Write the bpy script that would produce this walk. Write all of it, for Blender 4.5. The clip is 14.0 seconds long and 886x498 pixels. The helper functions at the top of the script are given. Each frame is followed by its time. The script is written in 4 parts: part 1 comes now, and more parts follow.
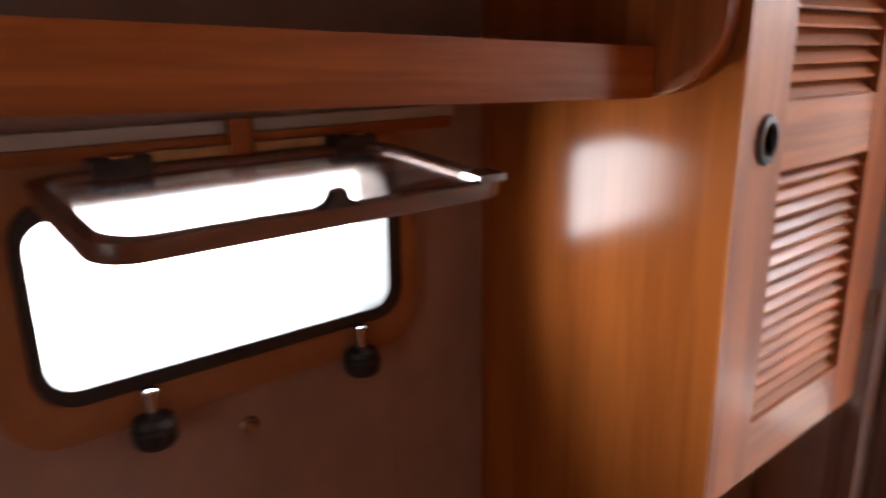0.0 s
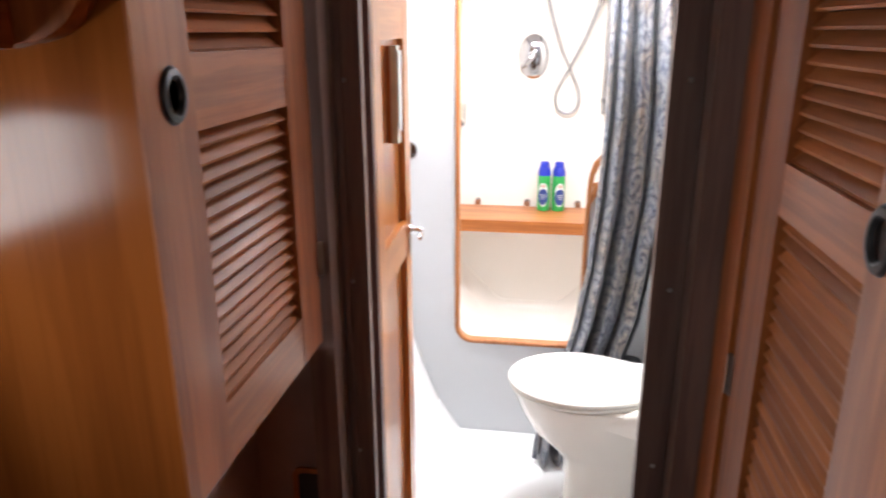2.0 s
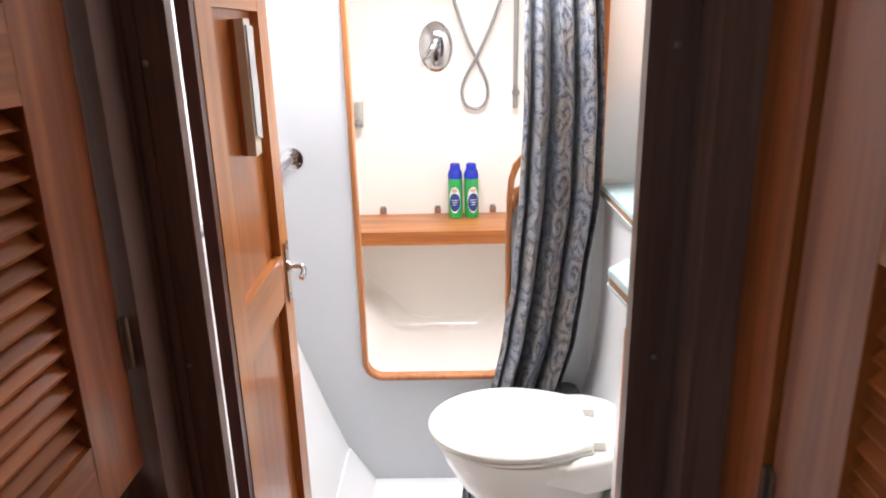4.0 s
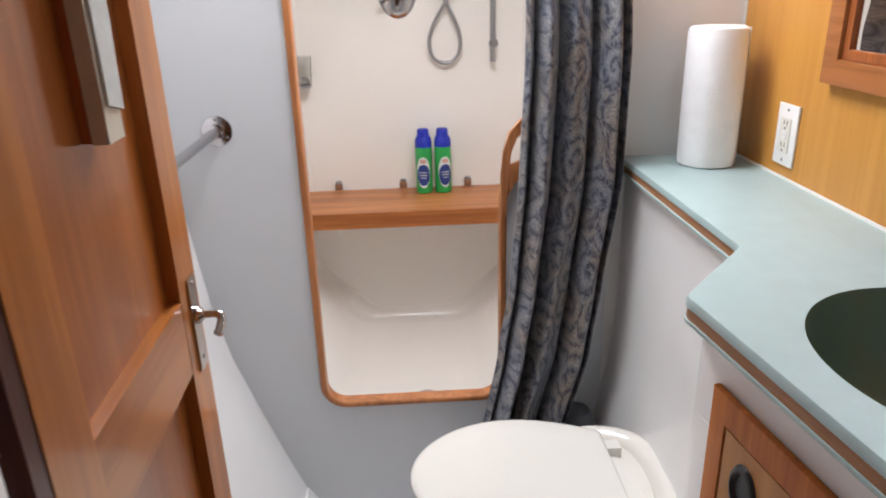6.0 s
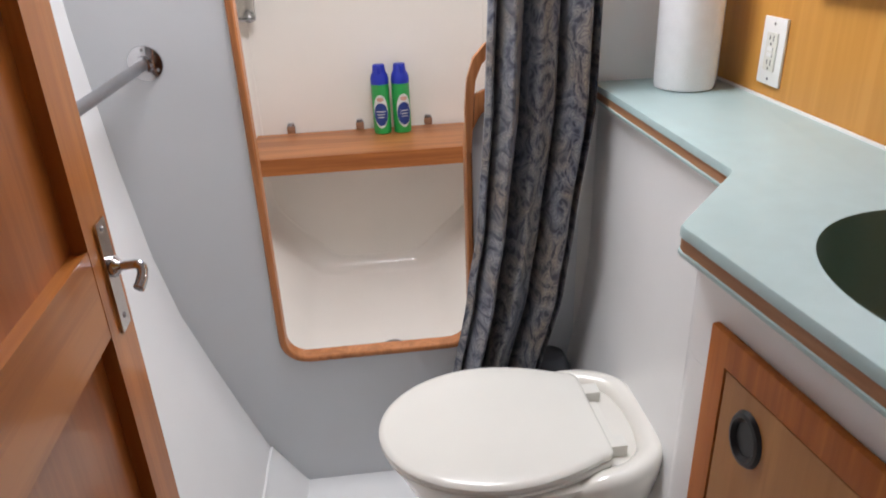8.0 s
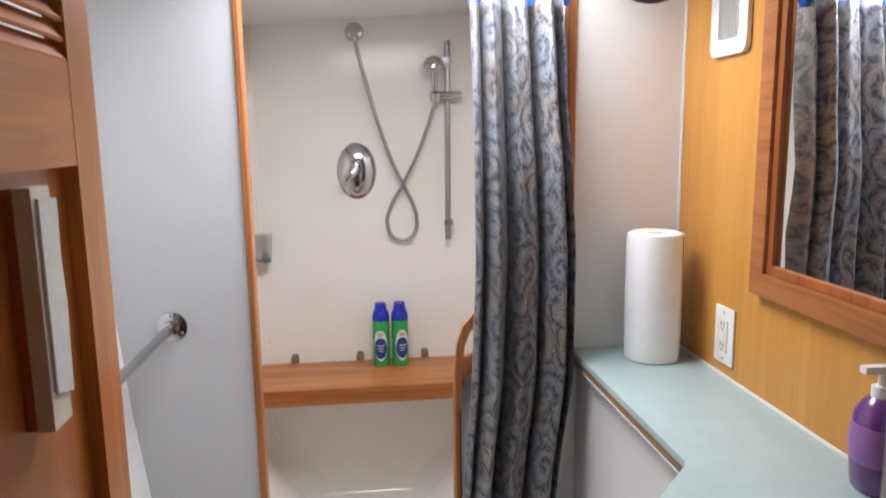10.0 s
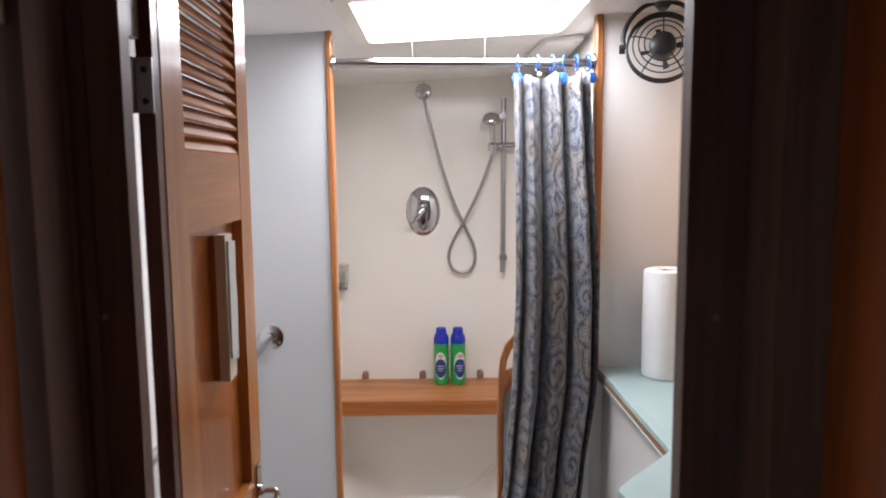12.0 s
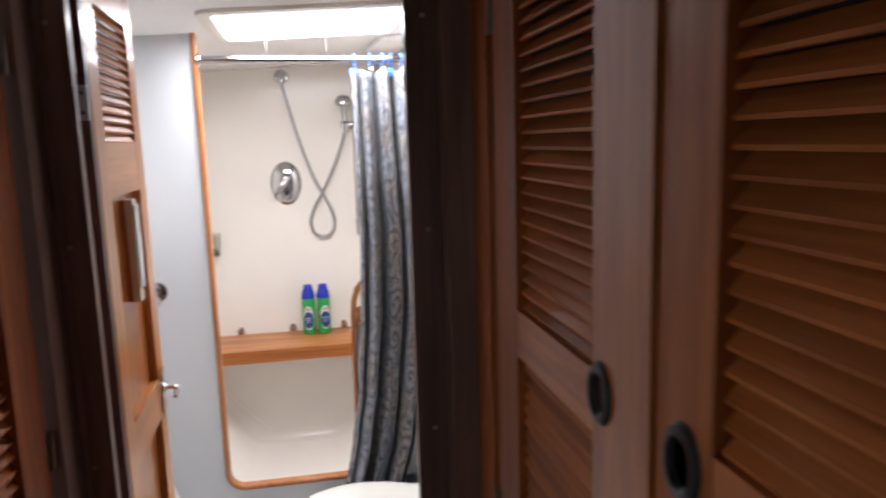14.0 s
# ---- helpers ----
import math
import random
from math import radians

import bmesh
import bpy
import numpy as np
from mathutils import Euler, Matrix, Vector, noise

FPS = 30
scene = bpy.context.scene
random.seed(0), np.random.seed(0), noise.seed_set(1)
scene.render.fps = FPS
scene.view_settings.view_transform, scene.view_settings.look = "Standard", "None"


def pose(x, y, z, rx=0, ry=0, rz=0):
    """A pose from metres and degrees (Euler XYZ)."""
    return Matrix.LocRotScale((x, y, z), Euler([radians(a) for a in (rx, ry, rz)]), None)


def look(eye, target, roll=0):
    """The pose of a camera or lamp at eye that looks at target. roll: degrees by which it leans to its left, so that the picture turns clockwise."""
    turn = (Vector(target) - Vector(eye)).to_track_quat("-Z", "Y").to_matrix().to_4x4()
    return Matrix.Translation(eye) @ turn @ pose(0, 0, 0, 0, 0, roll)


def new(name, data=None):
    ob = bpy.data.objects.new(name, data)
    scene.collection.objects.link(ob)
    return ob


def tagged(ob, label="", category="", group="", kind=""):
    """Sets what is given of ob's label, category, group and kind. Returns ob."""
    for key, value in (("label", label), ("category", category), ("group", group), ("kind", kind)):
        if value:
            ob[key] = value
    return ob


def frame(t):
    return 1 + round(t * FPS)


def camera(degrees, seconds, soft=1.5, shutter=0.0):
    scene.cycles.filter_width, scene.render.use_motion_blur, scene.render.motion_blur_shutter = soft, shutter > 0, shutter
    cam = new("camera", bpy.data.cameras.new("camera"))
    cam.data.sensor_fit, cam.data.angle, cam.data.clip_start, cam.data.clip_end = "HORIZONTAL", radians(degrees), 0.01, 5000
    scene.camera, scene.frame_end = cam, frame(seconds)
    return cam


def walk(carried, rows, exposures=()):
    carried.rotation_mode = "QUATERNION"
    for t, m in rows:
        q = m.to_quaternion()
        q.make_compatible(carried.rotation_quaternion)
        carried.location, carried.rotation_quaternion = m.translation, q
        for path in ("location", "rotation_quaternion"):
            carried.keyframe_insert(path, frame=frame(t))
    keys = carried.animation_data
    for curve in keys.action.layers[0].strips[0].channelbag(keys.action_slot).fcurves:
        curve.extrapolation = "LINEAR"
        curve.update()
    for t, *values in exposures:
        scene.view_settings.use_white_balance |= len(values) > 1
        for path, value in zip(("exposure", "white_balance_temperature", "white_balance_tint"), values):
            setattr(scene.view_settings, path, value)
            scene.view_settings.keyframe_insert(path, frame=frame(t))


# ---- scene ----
cam = camera(64.8, 14.0, 1.8, 0.5)
PATH = [
    (0, (0.514, 0.282, 1.582), (-0.968, 1.515, 1.047), -0.8),
    (0.5, (0.484, 0.379, 1.546), (-0.736, 1.861, 0.986), -0.3),
    (1, (0.477, 0.408, 1.543), (-0.431, 2.085, 0.94), 0.5),
    (1.5, (0.483, 0.421, 1.549), (-0.08, 2.238, 0.933), 0.6),
    (2, (0.518, 0.405, 1.546), (0.228, 2.291, 0.949), -0.2),
    (2.5, (0.528, 0.445, 1.545), (0.42, 2.352, 0.951), -0.2),
    (3, (0.537, 0.534, 1.535), (0.491, 2.445, 0.947), -0.6),
    (3.5, (0.531, 0.654, 1.517), (0.478, 2.566, 0.931), -1.0),
    (3.7, (0.519, 0.712, 1.508), (0.47, 2.622, 0.918), -1.2),
    (5.8, (0.457, 1.246, 1.438), (0.499, 3.12, 0.741), -1.6),
    (6, (0.443, 1.282, 1.432), (0.526, 3.149, 0.72), -1.6),
    (6.5, (0.44, 1.347, 1.407), (0.594, 3.189, 0.645), -1.8),
    (7, (0.438, 1.373, 1.382), (0.603, 3.183, 0.547), -2.3),
    (7.5, (0.435, 1.385, 1.356), (0.61, 3.176, 0.484), -1.9),
    (8, (0.447, 1.388, 1.372), (0.627, 3.188, 0.519), -2.3),
    (8.5, (0.45, 1.378, 1.415), (0.658, 3.219, 0.662), -1.8),
    (9, (0.449, 1.371, 1.461), (0.693, 3.266, 0.868), -1.2),
    (9.2, (0.451, 1.364, 1.482), (0.702, 3.277, 0.954), -1.0),
    (11.3, (0.468, 1.093, 1.612), (0.566, 3.082, 1.426), -0.1),
    (11.5, (0.466, 1.067, 1.614), (0.549, 3.055, 1.42), -0.0),
    (12, (0.484, 0.925, 1.601), (0.5, 2.912, 1.378), -0.5),
    (12.5, (0.515, 0.751, 1.596), (0.481, 2.735, 1.344), -1.2),
    (13, (0.49, 0.63, 1.604), (0.528, 2.607, 1.306), -1.7),
    (13.5, (0.504, 0.522, 1.606), (0.655, 2.492, 1.295), -1.7),
    (14, (0.538, 0.422, 1.614), (0.902, 2.362, 1.306), -1.7),
]
walk(cam, [(t, look(eye, target, roll)) for t, eye, target, roll in PATH],
     exposures=[(0, 2.42), (0.6, 2.0), (1.4, 1.5), (2.5, 1.4), (3.5, 1.26), (5.8, 0.24), (6.6, 0.1), (9.2, 0.03), (11.3, -0.12), (12.5, 0.0), (14, 0.4)])

# ---- world and light ----
world = bpy.data.worlds.new("world")
scene.world = world
world.use_nodes = True
wn = world.node_tree.nodes
sky = wn.new("ShaderNodeTexSky")
sky.sky_type, sky.sun_disc = "NISHITA", False
sky.sun_elevation, sky.sun_rotation = radians(50), radians(200)
world.node_tree.links.new(sky.outputs[0], wn["Background"].inputs[0])
wn["Background"].inputs[1].default_value = 0.1


def area_lamp(name, m, sx, sy, watts, colour):
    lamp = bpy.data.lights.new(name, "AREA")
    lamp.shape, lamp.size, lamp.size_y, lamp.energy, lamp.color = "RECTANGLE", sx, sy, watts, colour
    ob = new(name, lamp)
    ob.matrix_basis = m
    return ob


HATCH_W, PORT_W, SALON_FILL_W = 19.4, 2.55, 0.48
area_lamp("hatch_daylight", pose(0.5725, 2.7875, 2.015, 0, -3.0, 0), 0.53, 0.48, HATCH_W, (0.94, 0.935, 1.0))
area_lamp("port_daylight", pose(-0.46, 0.635, 1.345, 0, -90, 0), 0.34, 0.66, PORT_W, (0.95, 0.98, 1.0))
# fill lamp added behind the camera, for light assumed from the salon
area_lamp("salon_fill", pose(0.6, -1.05, 1.35, 90, 0, 0), 0.32, 1.0, SALON_FILL_W, (1.0, 0.95, 0.9))


# ---- materials ----
def nodes(name):
    m = bpy.data.materials.new(name)
    m.use_nodes = True
    n, l = m.node_tree.nodes, m.node_tree.links
    return m, n, l, n["Principled BSDF"]


def ramp(n, stops):
    r = n.new("ShaderNodeValToRGB")
    while len(r.color_ramp.elements) < len(stops):
        r.color_ramp.elements.new(0.5)
    for e, (p, c) in zip(r.color_ramp.elements, stops):
        e.position, e.color = p, (*c, 1)
    return r


def paint(name, colour, rough=0.5, vary=0.06, scale=9.0, metal=0.0, bump=0.05, coat=0.0, fine=180.0):
    """A painted, moulded or metal surface with soft stains and a fine relief."""
    m, n, l, b = nodes(name)
    tc = n.new("ShaderNodeTexCoord")
    big, small = n.new("ShaderNodeTexNoise"), n.new("ShaderNodeTexNoise")
    big.inputs["Scale"].default_value, big.inputs["Detail"].default_value = scale, 4
    small.inputs["Scale"].default_value, small.inputs["Detail"].default_value = fine, 2
    l.new(tc.outputs["Object"], big.inputs["Vector"])
    l.new(tc.outputs["Object"], small.inputs["Vector"])
    lo, hi = [c * (1 - vary) for c in colour], [min(1, c * (1 + vary * 0.6)) for c in colour]
    r = ramp(n, [(0.3, lo), (0.7, hi)])
    l.new(big.outputs[0], r.inputs[0])
    l.new(r.outputs[0], b.inputs["Base Color"])
    mr = n.new("ShaderNodeMapRange")
    mr.inputs[1].default_value, mr.inputs[2].default_value = 0.3, 0.7
    mr.inputs[3].default_value, mr.inputs[4].default_value = rough * 0.95, min(1, rough * 1.06)
    l.new(big.outputs[0], mr.inputs[0])
    l.new(mr.outputs[0], b.inputs["Roughness"])
    bp = n.new("ShaderNodeBump")
    bp.inputs["Strength"].default_value, bp.inputs["Distance"].default_value = bump, 0.002
    l.new(small.outputs[0], bp.inputs["Height"])
    l.new(bp.outputs[0], b.inputs["Normal"])
    b.inputs["Metallic"].default_value = metal
    b.inputs["Coat Weight"].default_value, b.inputs["Coat Roughness"].default_value = coat, 0.08
    return m


def timber(name, dark, light, grain="z", rough=0.35, coat=0.5, fine=1.0, each=0.12, gloss=0.35):
    """Varnished wood with grain along one axis of the object, a little different from piece to piece."""
    m, n, l, b = nodes(name)
    tc, mp, info = n.new("ShaderNodeTexCoord"), n.new("ShaderNodeMapping"), n.new("ShaderNodeObjectInfo")
    k = {"x": (0.05, 1, 1), "y": (1, 0.05, 1), "z": (1, 1, 0.05)}[grain]
    mp.inputs["Scale"].default_value = k
    l.new(tc.outputs["Object"], mp.inputs["Vector"])
    add = n.new("ShaderNodeVectorMath")
    comb = n.new("ShaderNodeCombineXYZ")
    for i in range(3):
        l.new(info.outputs["Random"], comb.inputs[i])
    l.new(mp.outputs[0], add.inputs[0])
    l.new(comb.outputs[0], add.inputs[1])
    a, c, d = (n.new("ShaderNodeTexNoise") for _ in range(3))
    for tex, s, det, dist in ((a, 28 * fine, 6, 0.8), (c, 170 * fine, 3, 0.1), (d, 5 * fine, 2, 0.5)):
        tex.inputs["Scale"].default_value, tex.inputs["Detail"].default_value, tex.inputs["Distortion"].default_value = s, det, dist
        l.new(add.outputs[0], tex.inputs["Vector"])
    m1 = n.new("ShaderNodeMath")
    m1.operation = "MULTIPLY_ADD"
    m1.inputs[1].default_value = 0.45
    l.new(c.outputs[0], m1.inputs[0])
    l.new(a.outputs[0], m1.inputs[2])
    m2 = n.new("ShaderNodeMath")
    m2.operation = "MULTIPLY_ADD"
    m2.inputs[1].default_value = 0.35
    l.new(d.outputs[0], m2.inputs[0])
    l.new(m1.outputs[0], m2.inputs[2])
    r = ramp(n, [(0.55, dark), (0.85, [0.5 * p + 0.5 * q for p, q in zip(dark, light)]), (1.15, light)])
    r.color_ramp.elements[2].position = 1.0
    l.new(m2.outputs[0], r.inputs[0])
    hsv = n.new("ShaderNodeHueSaturation")
    mr = n.new("ShaderNodeMapRange")
    mr.inputs[3].default_value, mr.inputs[4].default_value = 1 - each, 1 + each
    l.new(info.outputs["Random"], mr.inputs[0])
    l.new(mr.outputs[0], hsv.inputs["Value"])
    l.new(r.outputs[0], hsv.inputs["Color"])
    l.new(hsv.outputs[0], b.inputs["Base Color"])
    bp = n.new("ShaderNodeBump")
    bp.inputs["Strength"].default_value, bp.inputs["Distance"].default_value = 0.12, 0.001
    l.new(m1.outputs[0], bp.inputs["Height"])
    l.new(bp.outputs[0], b.inputs["Normal"])
    b.inputs["Roughness"].default_value = rough
    b.inputs["Specular IOR Level"].default_value = gloss
    b.inputs["Coat Weight"].default_value, b.inputs["Coat Roughness"].default_value = coat, 0.13
    return m


def paisley(name):
    """Satin damask: scrolls curling round scattered centres, large and small, drawn in dark and pale lines."""
    m, n, l, b = nodes(name)
    tc = n.new("ShaderNodeTexCoord")

    def op(kind, a, c, d=None):
        q = n.new("ShaderNodeMath")
        q.operation = kind
        for i, v in enumerate((a, c, d)):
            if v is None:
                continue
            if isinstance(v, (int, float)):
                q.inputs[i].default_value = v
            else:
                l.new(v, q.inputs[i])
        return q.outputs[0]

    warp = n.new("ShaderNodeTexNoise")
    warp.inputs["Scale"].default_value, warp.inputs["Detail"].default_value = 11, 2
    l.new(tc.outputs["UV"], warp.inputs["Vector"])
    sc = n.new("ShaderNodeVectorMath")
    sc.operation = "MULTIPLY_ADD"
    sc.inputs[1].default_value = (0.07, 0.07, 0.0)
    l.new(warp.outputs["Color"], sc.inputs[0])
    l.new(tc.outputs["UV"], sc.inputs[2])

    def scroll(scale, turns):
        vo = n.new("ShaderNodeTexVoronoi")
        vo.voronoi_dimensions = "2D"
        vo.inputs["Scale"].default_value = scale
        l.new(sc.outputs[0], vo.inputs["Vector"])
        off = n.new("ShaderNodeVectorMath")
        off.operation = "SUBTRACT"
        l.new(sc.outputs[0], off.inputs[0])
        l.new(vo.outputs["Position"], off.inputs[1])
        xyz = n.new("ShaderNodeSeparateXYZ")
        l.new(off.outputs[0], xyz.inputs[0])
        ang = op("ARCTAN2", xyz.outputs[1], xyz.outputs[0])
        return op("SINE", op("MULTIPLY_ADD", vo.outputs["Distance"], turns, ang), 0)

    large = scroll(9.5, 17.0)
    small = scroll(32.0, 12.0)
    fine = n.new("ShaderNodeTexNoise")
    fine.inputs["Scale"].default_value, fine.inputs["Detail"].default_value = 60, 3
    l.new(tc.outputs["UV"], fine.inputs["Vector"])
    both = op("MULTIPLY_ADD", small, 0.55, large)
    both = op("MULTIPLY_ADD", fine.outputs[0], 0.55, both)
    level = op("MULTIPLY_ADD", both, 0.33, 0.38)
    r = ramp(n, [(0.0, (0.034, 0.038, 0.058)), (0.18, (0.066, 0.071, 0.092)), (0.3, (0.118, 0.123, 0.145)), (0.5, (0.145, 0.149, 0.166)), (0.64, (0.255, 0.253, 0.25)), (0.74, (0.105, 0.109, 0.125)), (0.92, (0.25, 0.246, 0.24))])
    l.new(level, r.inputs[0])
    big = n.new("ShaderNodeTexNoise")
    big.inputs["Scale"].default_value = 7
    l.new(tc.outputs["UV"], big.inputs["Vector"])
    tint = ramp(n, [(0.38, (0.92, 0.97, 1.08)), (0.5, (1.0, 1.0, 1.0)), (0.64, (1.12, 0.97, 0.82))])
    l.new(big.outputs[0], tint.inputs[0])
    mix = n.new("ShaderNodeMix")
    mix.data_type, mix.blend_type = "RGBA", "MULTIPLY"
    mix.inputs["Factor"].default_value = 1.0
    l.new(r.outputs[0], mix.inputs[6])
    l.new(tint.outputs[0], mix.inputs[7])
    l.new(mix.outputs[2], b.inputs["Base Color"])
    b.inputs["Roughness"].default_value = 0.34
    b.inputs["Sheen Weight"].default_value = 0.12
    bp = n.new("ShaderNodeBump")
    bp.inputs["Strength"].default_value, bp.inputs["Distance"].default_value = 0.2, 0.0008
    l.new(level, bp.inputs["Height"])
    l.new(bp.outputs[0], b.inputs["Normal"])
    return m


def clear(name, colour, rough=0.02):
    m, n, l, b = nodes(name)
    b.inputs["Base Color"].default_value = (*colour, 1)
    b.inputs["Transmission Weight"].default_value, b.inputs["Roughness"].default_value = 1.0, rough
    b.inputs["IOR"].default_value = 1.45
    return m


TEAK_D, TEAK_L = (0.205, 0.056, 0.014), (0.41, 0.124, 0.032)
teak = timber("varnished_teak", TEAK_D, TEAK_L, "z", 0.42, 0.28, gloss=0.26)
teak_x = timber("varnished_teak_across", TEAK_D, TEAK_L, "x", 0.4, 0.22, gloss=0.28)
teak_y = timber("varnished_teak_along", TEAK_D, TEAK_L, "y", 0.4, 0.2, gloss=0.28)
door_slat_wood = timber("bath_door_slats", (0.34, 0.108, 0.021), (0.50, 0.184, 0.042), "x", 0.5, 0.03, 0.8, gloss=0.16)
slat_wood = timber("varnished_teak_slats", (0.245, 0.074, 0.019), (0.47, 0.152, 0.041), "x", 0.5, 0.02, gloss=0.14)
panel_wood = timber("gloss_varnished_veneer", (0.24, 0.06, 0.012), (0.36, 0.10, 0.02), "z", 0.15, 0.0, 0.7, gloss=0.2)
door_wood = timber("bath_door_veneer", (0.36, 0.115, 0.022), (0.53, 0.195, 0.044), "z", 0.32, 0.45, 0.8, gloss=0.3)
door_wood_x = timber("bath_door_veneer_across", (0.36, 0.115, 0.022), (0.53, 0.195, 0.044), "x", 0.32, 0.45, 0.8, gloss=0.3)
# door veneer darkened for the sunk panels, their dark reflection put into the colour
dimmed_panel_wood = timber("bath_door_veneer_dark_reflection", (0.29, 0.082, 0.015), (0.42, 0.138, 0.03), "z", 0.3, 0.45, 0.8, gloss=0.3)
shelf_wood = timber("shelf_teak", (0.27, 0.085, 0.02), (0.50, 0.19, 0.055), "x", 0.4, 0.3)
trim_wood = timber("trim_teak", (0.24, 0.085, 0.025), (0.44, 0.17, 0.06), "z", 0.4, 0.3)
honey = timber("honey_veneer", (0.51, 0.228, 0.04), (0.60, 0.285, 0.06), "z", 0.4, 0.2, 0.5)
honey_x = timber("honey_door_veneer", (0.42, 0.185, 0.05), (0.58, 0.28, 0.09), "z", 0.48, 0.1, 0.6)
mirror_wood = timber("mirror_frame_teak", (0.21, 0.072, 0.02), (0.37, 0.135, 0.042), "x", 0.45, 0.15, gloss=0.26)
stripe_wood = timber("worn_edge_wood", (0.29, 0.13, 0.055), (0.45, 0.225, 0.11), "y", 0.5, 0.05)
cab_frame = timber("cabinet_frame_wood", (0.29, 0.08, 0.012), (0.48, 0.15, 0.024), "z", 0.5, 0.08, gloss=0.25)
casing_wood = timber("weathered_casing_wood", (0.115, 0.074, 0.064), (0.20, 0.132, 0.114), "z", 0.5, 0.15)
fabric = paint("brown_wall_vinyl", (0.33, 0.222, 0.19), 0.75, 0.12, 14, bump=0.5, fine=420)
dark_floor = timber("cabin_sole_wood", (0.07, 0.028, 0.012), (0.16, 0.065, 0.03), "y", 0.5, 0.2)
cabin_white = paint("cabin_headliner", (0.55, 0.5, 0.44), 0.7, 0.05, 6)
laminate = paint("grey_laminate", (0.66, 0.68, 0.70), 0.38, 0.025, 3, bump=0.06, fine=320)
warm_white = paint("warm_white_panel", (0.80, 0.787, 0.768), 0.35, 0.02, 4, bump=0.05, fine=320)
liner = paint("white_gelcoat", (0.80, 0.80, 0.79), 0.3, 0.025, 5, bump=0.03, coat=0.2)
cream = paint("cream_gelcoat", (0.875, 0.83, 0.765), 0.17, 0.02, 4, bump=0.0, coat=0.0)
ceil_white = paint("ceiling_vinyl", (0.81, 0.80, 0.78), 0.6, 0.03, 7, bump=0.15)
teal = paint("teal_laminate", (0.375, 0.495, 0.49), 0.42, 0.05, 24, bump=0.1, fine=500)
green = paint("green_basin_enamel", (0.10, 0.165, 0.13), 0.35, 0.06, 6, coat=0.3)
biscuit = paint("biscuit_plastic", (0.73, 0.715, 0.655), 0.22, 0.015, 5, bump=0.02, coat=0.3)
china = paint("white_china", (0.77, 0.745, 0.68), 0.12, 0.015, 5, bump=0.01, coat=0.6)
chrome = paint("chrome", (0.56, 0.56, 0.58), 0.1, 0.04, 14, 1.0, 0.02)
steel = paint("brushed_steel", (0.40, 0.40, 0.41), 0.3, 0.06, 30, 1.0, 0.1)
# black of plastic parts, also the painted shade behind slats and in the cubby
black = paint("black_plastic_and_shade", (0.018, 0.018, 0.02), 0.4, 0.15, 20)
rubber = paint("black_rubber", (0.02, 0.022, 0.025), 0.55, 0.15, 20)
white_plastic = paint("white_plastic", (0.80, 0.79, 0.76), 0.35, 0.02, 8)
tissue = paint("paper_towel", (0.86, 0.86, 0.86), 0.95, 0.03, 40, bump=0.6, fine=260)
ivory = paint("ivory_board", (0.68, 0.63, 0.52), 0.6, 0.08, 25, bump=0.2)
can_green = paint("green_can_print", (0.02, 0.36, 0.075), 0.3, 0.06, 20, coat=0.4)
cap_blue = paint("blue_cap_plastic", (0.012, 0.03, 0.42), 0.35, 0.05, 20)
label_white = paint("pale_label_print", (0.68, 0.72, 0.70), 0.4, 0.1, 60)
label_navy = paint("navy_label_print", (0.015, 0.045, 0.22), 0.4, 0.1, 40)
ring_blue = paint("blue_ring_plastic", (0.025, 0.14, 0.60), 0.45, 0.05, 20)
purple = paint("purple_liquid_soap", (0.13, 0.035, 0.19), 0.2, 0.1, 12, coat=0.5)
pink_label = paint("lilac_label_print", (0.26, 0.11, 0.33), 0.4, 0.1, 40)
curtain_cloth = paisley("paisley_damask")
mirror_silver = paint("mirror_silver", (0.9, 0.9, 0.9), 0.015, 0.0, 3, 1.0, 0.0)
acrylic = clear("smoked_acrylic", (0.55, 0.45, 0.42), 0.08)
clear_plastic = clear("clear_plastic", (0.9, 0.9, 0.88), 0.15)
caulk = paint("white_caulk", (0.8, 0.79, 0.76), 0.5, 0.04, 30)


# ---- mesh helpers ----
def bm_new():
    return bmesh.new()


def bevel_all(bm, faces, r, seg=2):
    edges = {e for f in faces for e in f.edges if len(e.link_faces) == 2 and e.calc_face_angle(0) > 0.5}
    bmesh.ops.bevel(bm, geom=list(edges), offset=r, segments=seg, affect="EDGES", profile=0.6)


def box(bm, x0, x1, y0, y1, z0, z1, r=0.0, seg=2, m=None):
    vs = [bm.verts.new((x, y, z)) for x in (x0, x1) for y in (y0, y1) for z in (z0, z1)]
    fs = [bm.faces.new([vs[i] for i in q]) for q in ((0, 1, 3, 2), (4, 6, 7, 5), (0, 4, 5, 1), (2, 3, 7, 6), (0, 2, 6, 4), (1, 5, 7, 3))]
    if m:
        bmesh.ops.transform(bm, matrix=m, verts=vs)
    if r:
        bevel_all(bm, fs, r, seg)
    return bm


def prism(bm, pts, put, a, b, r=0.0, seg=2):
    """A polygon pushed from a to b; put(u, v, w) gives the place."""
    lo, hi = [bm.verts.new(put(u, v, a)) for u, v in pts], [bm.verts.new(put(u, v, b)) for u, v in pts]
    n = len(pts)
    fs = [bm.faces.new(lo[::-1]), bm.faces.new(hi)] + [bm.faces.new((lo[i], lo[(i + 1) % n], hi[(i + 1) % n], hi[i])) for i in range(n)]
    bmesh.ops.recalc_face_normals(bm, faces=fs)
    if r:
        rim = [e for f in fs[:2] for e in f.edges]
        bmesh.ops.bevel(bm, geom=rim, offset=r, segments=seg, affect="EDGES", profile=0.6)
    return bm


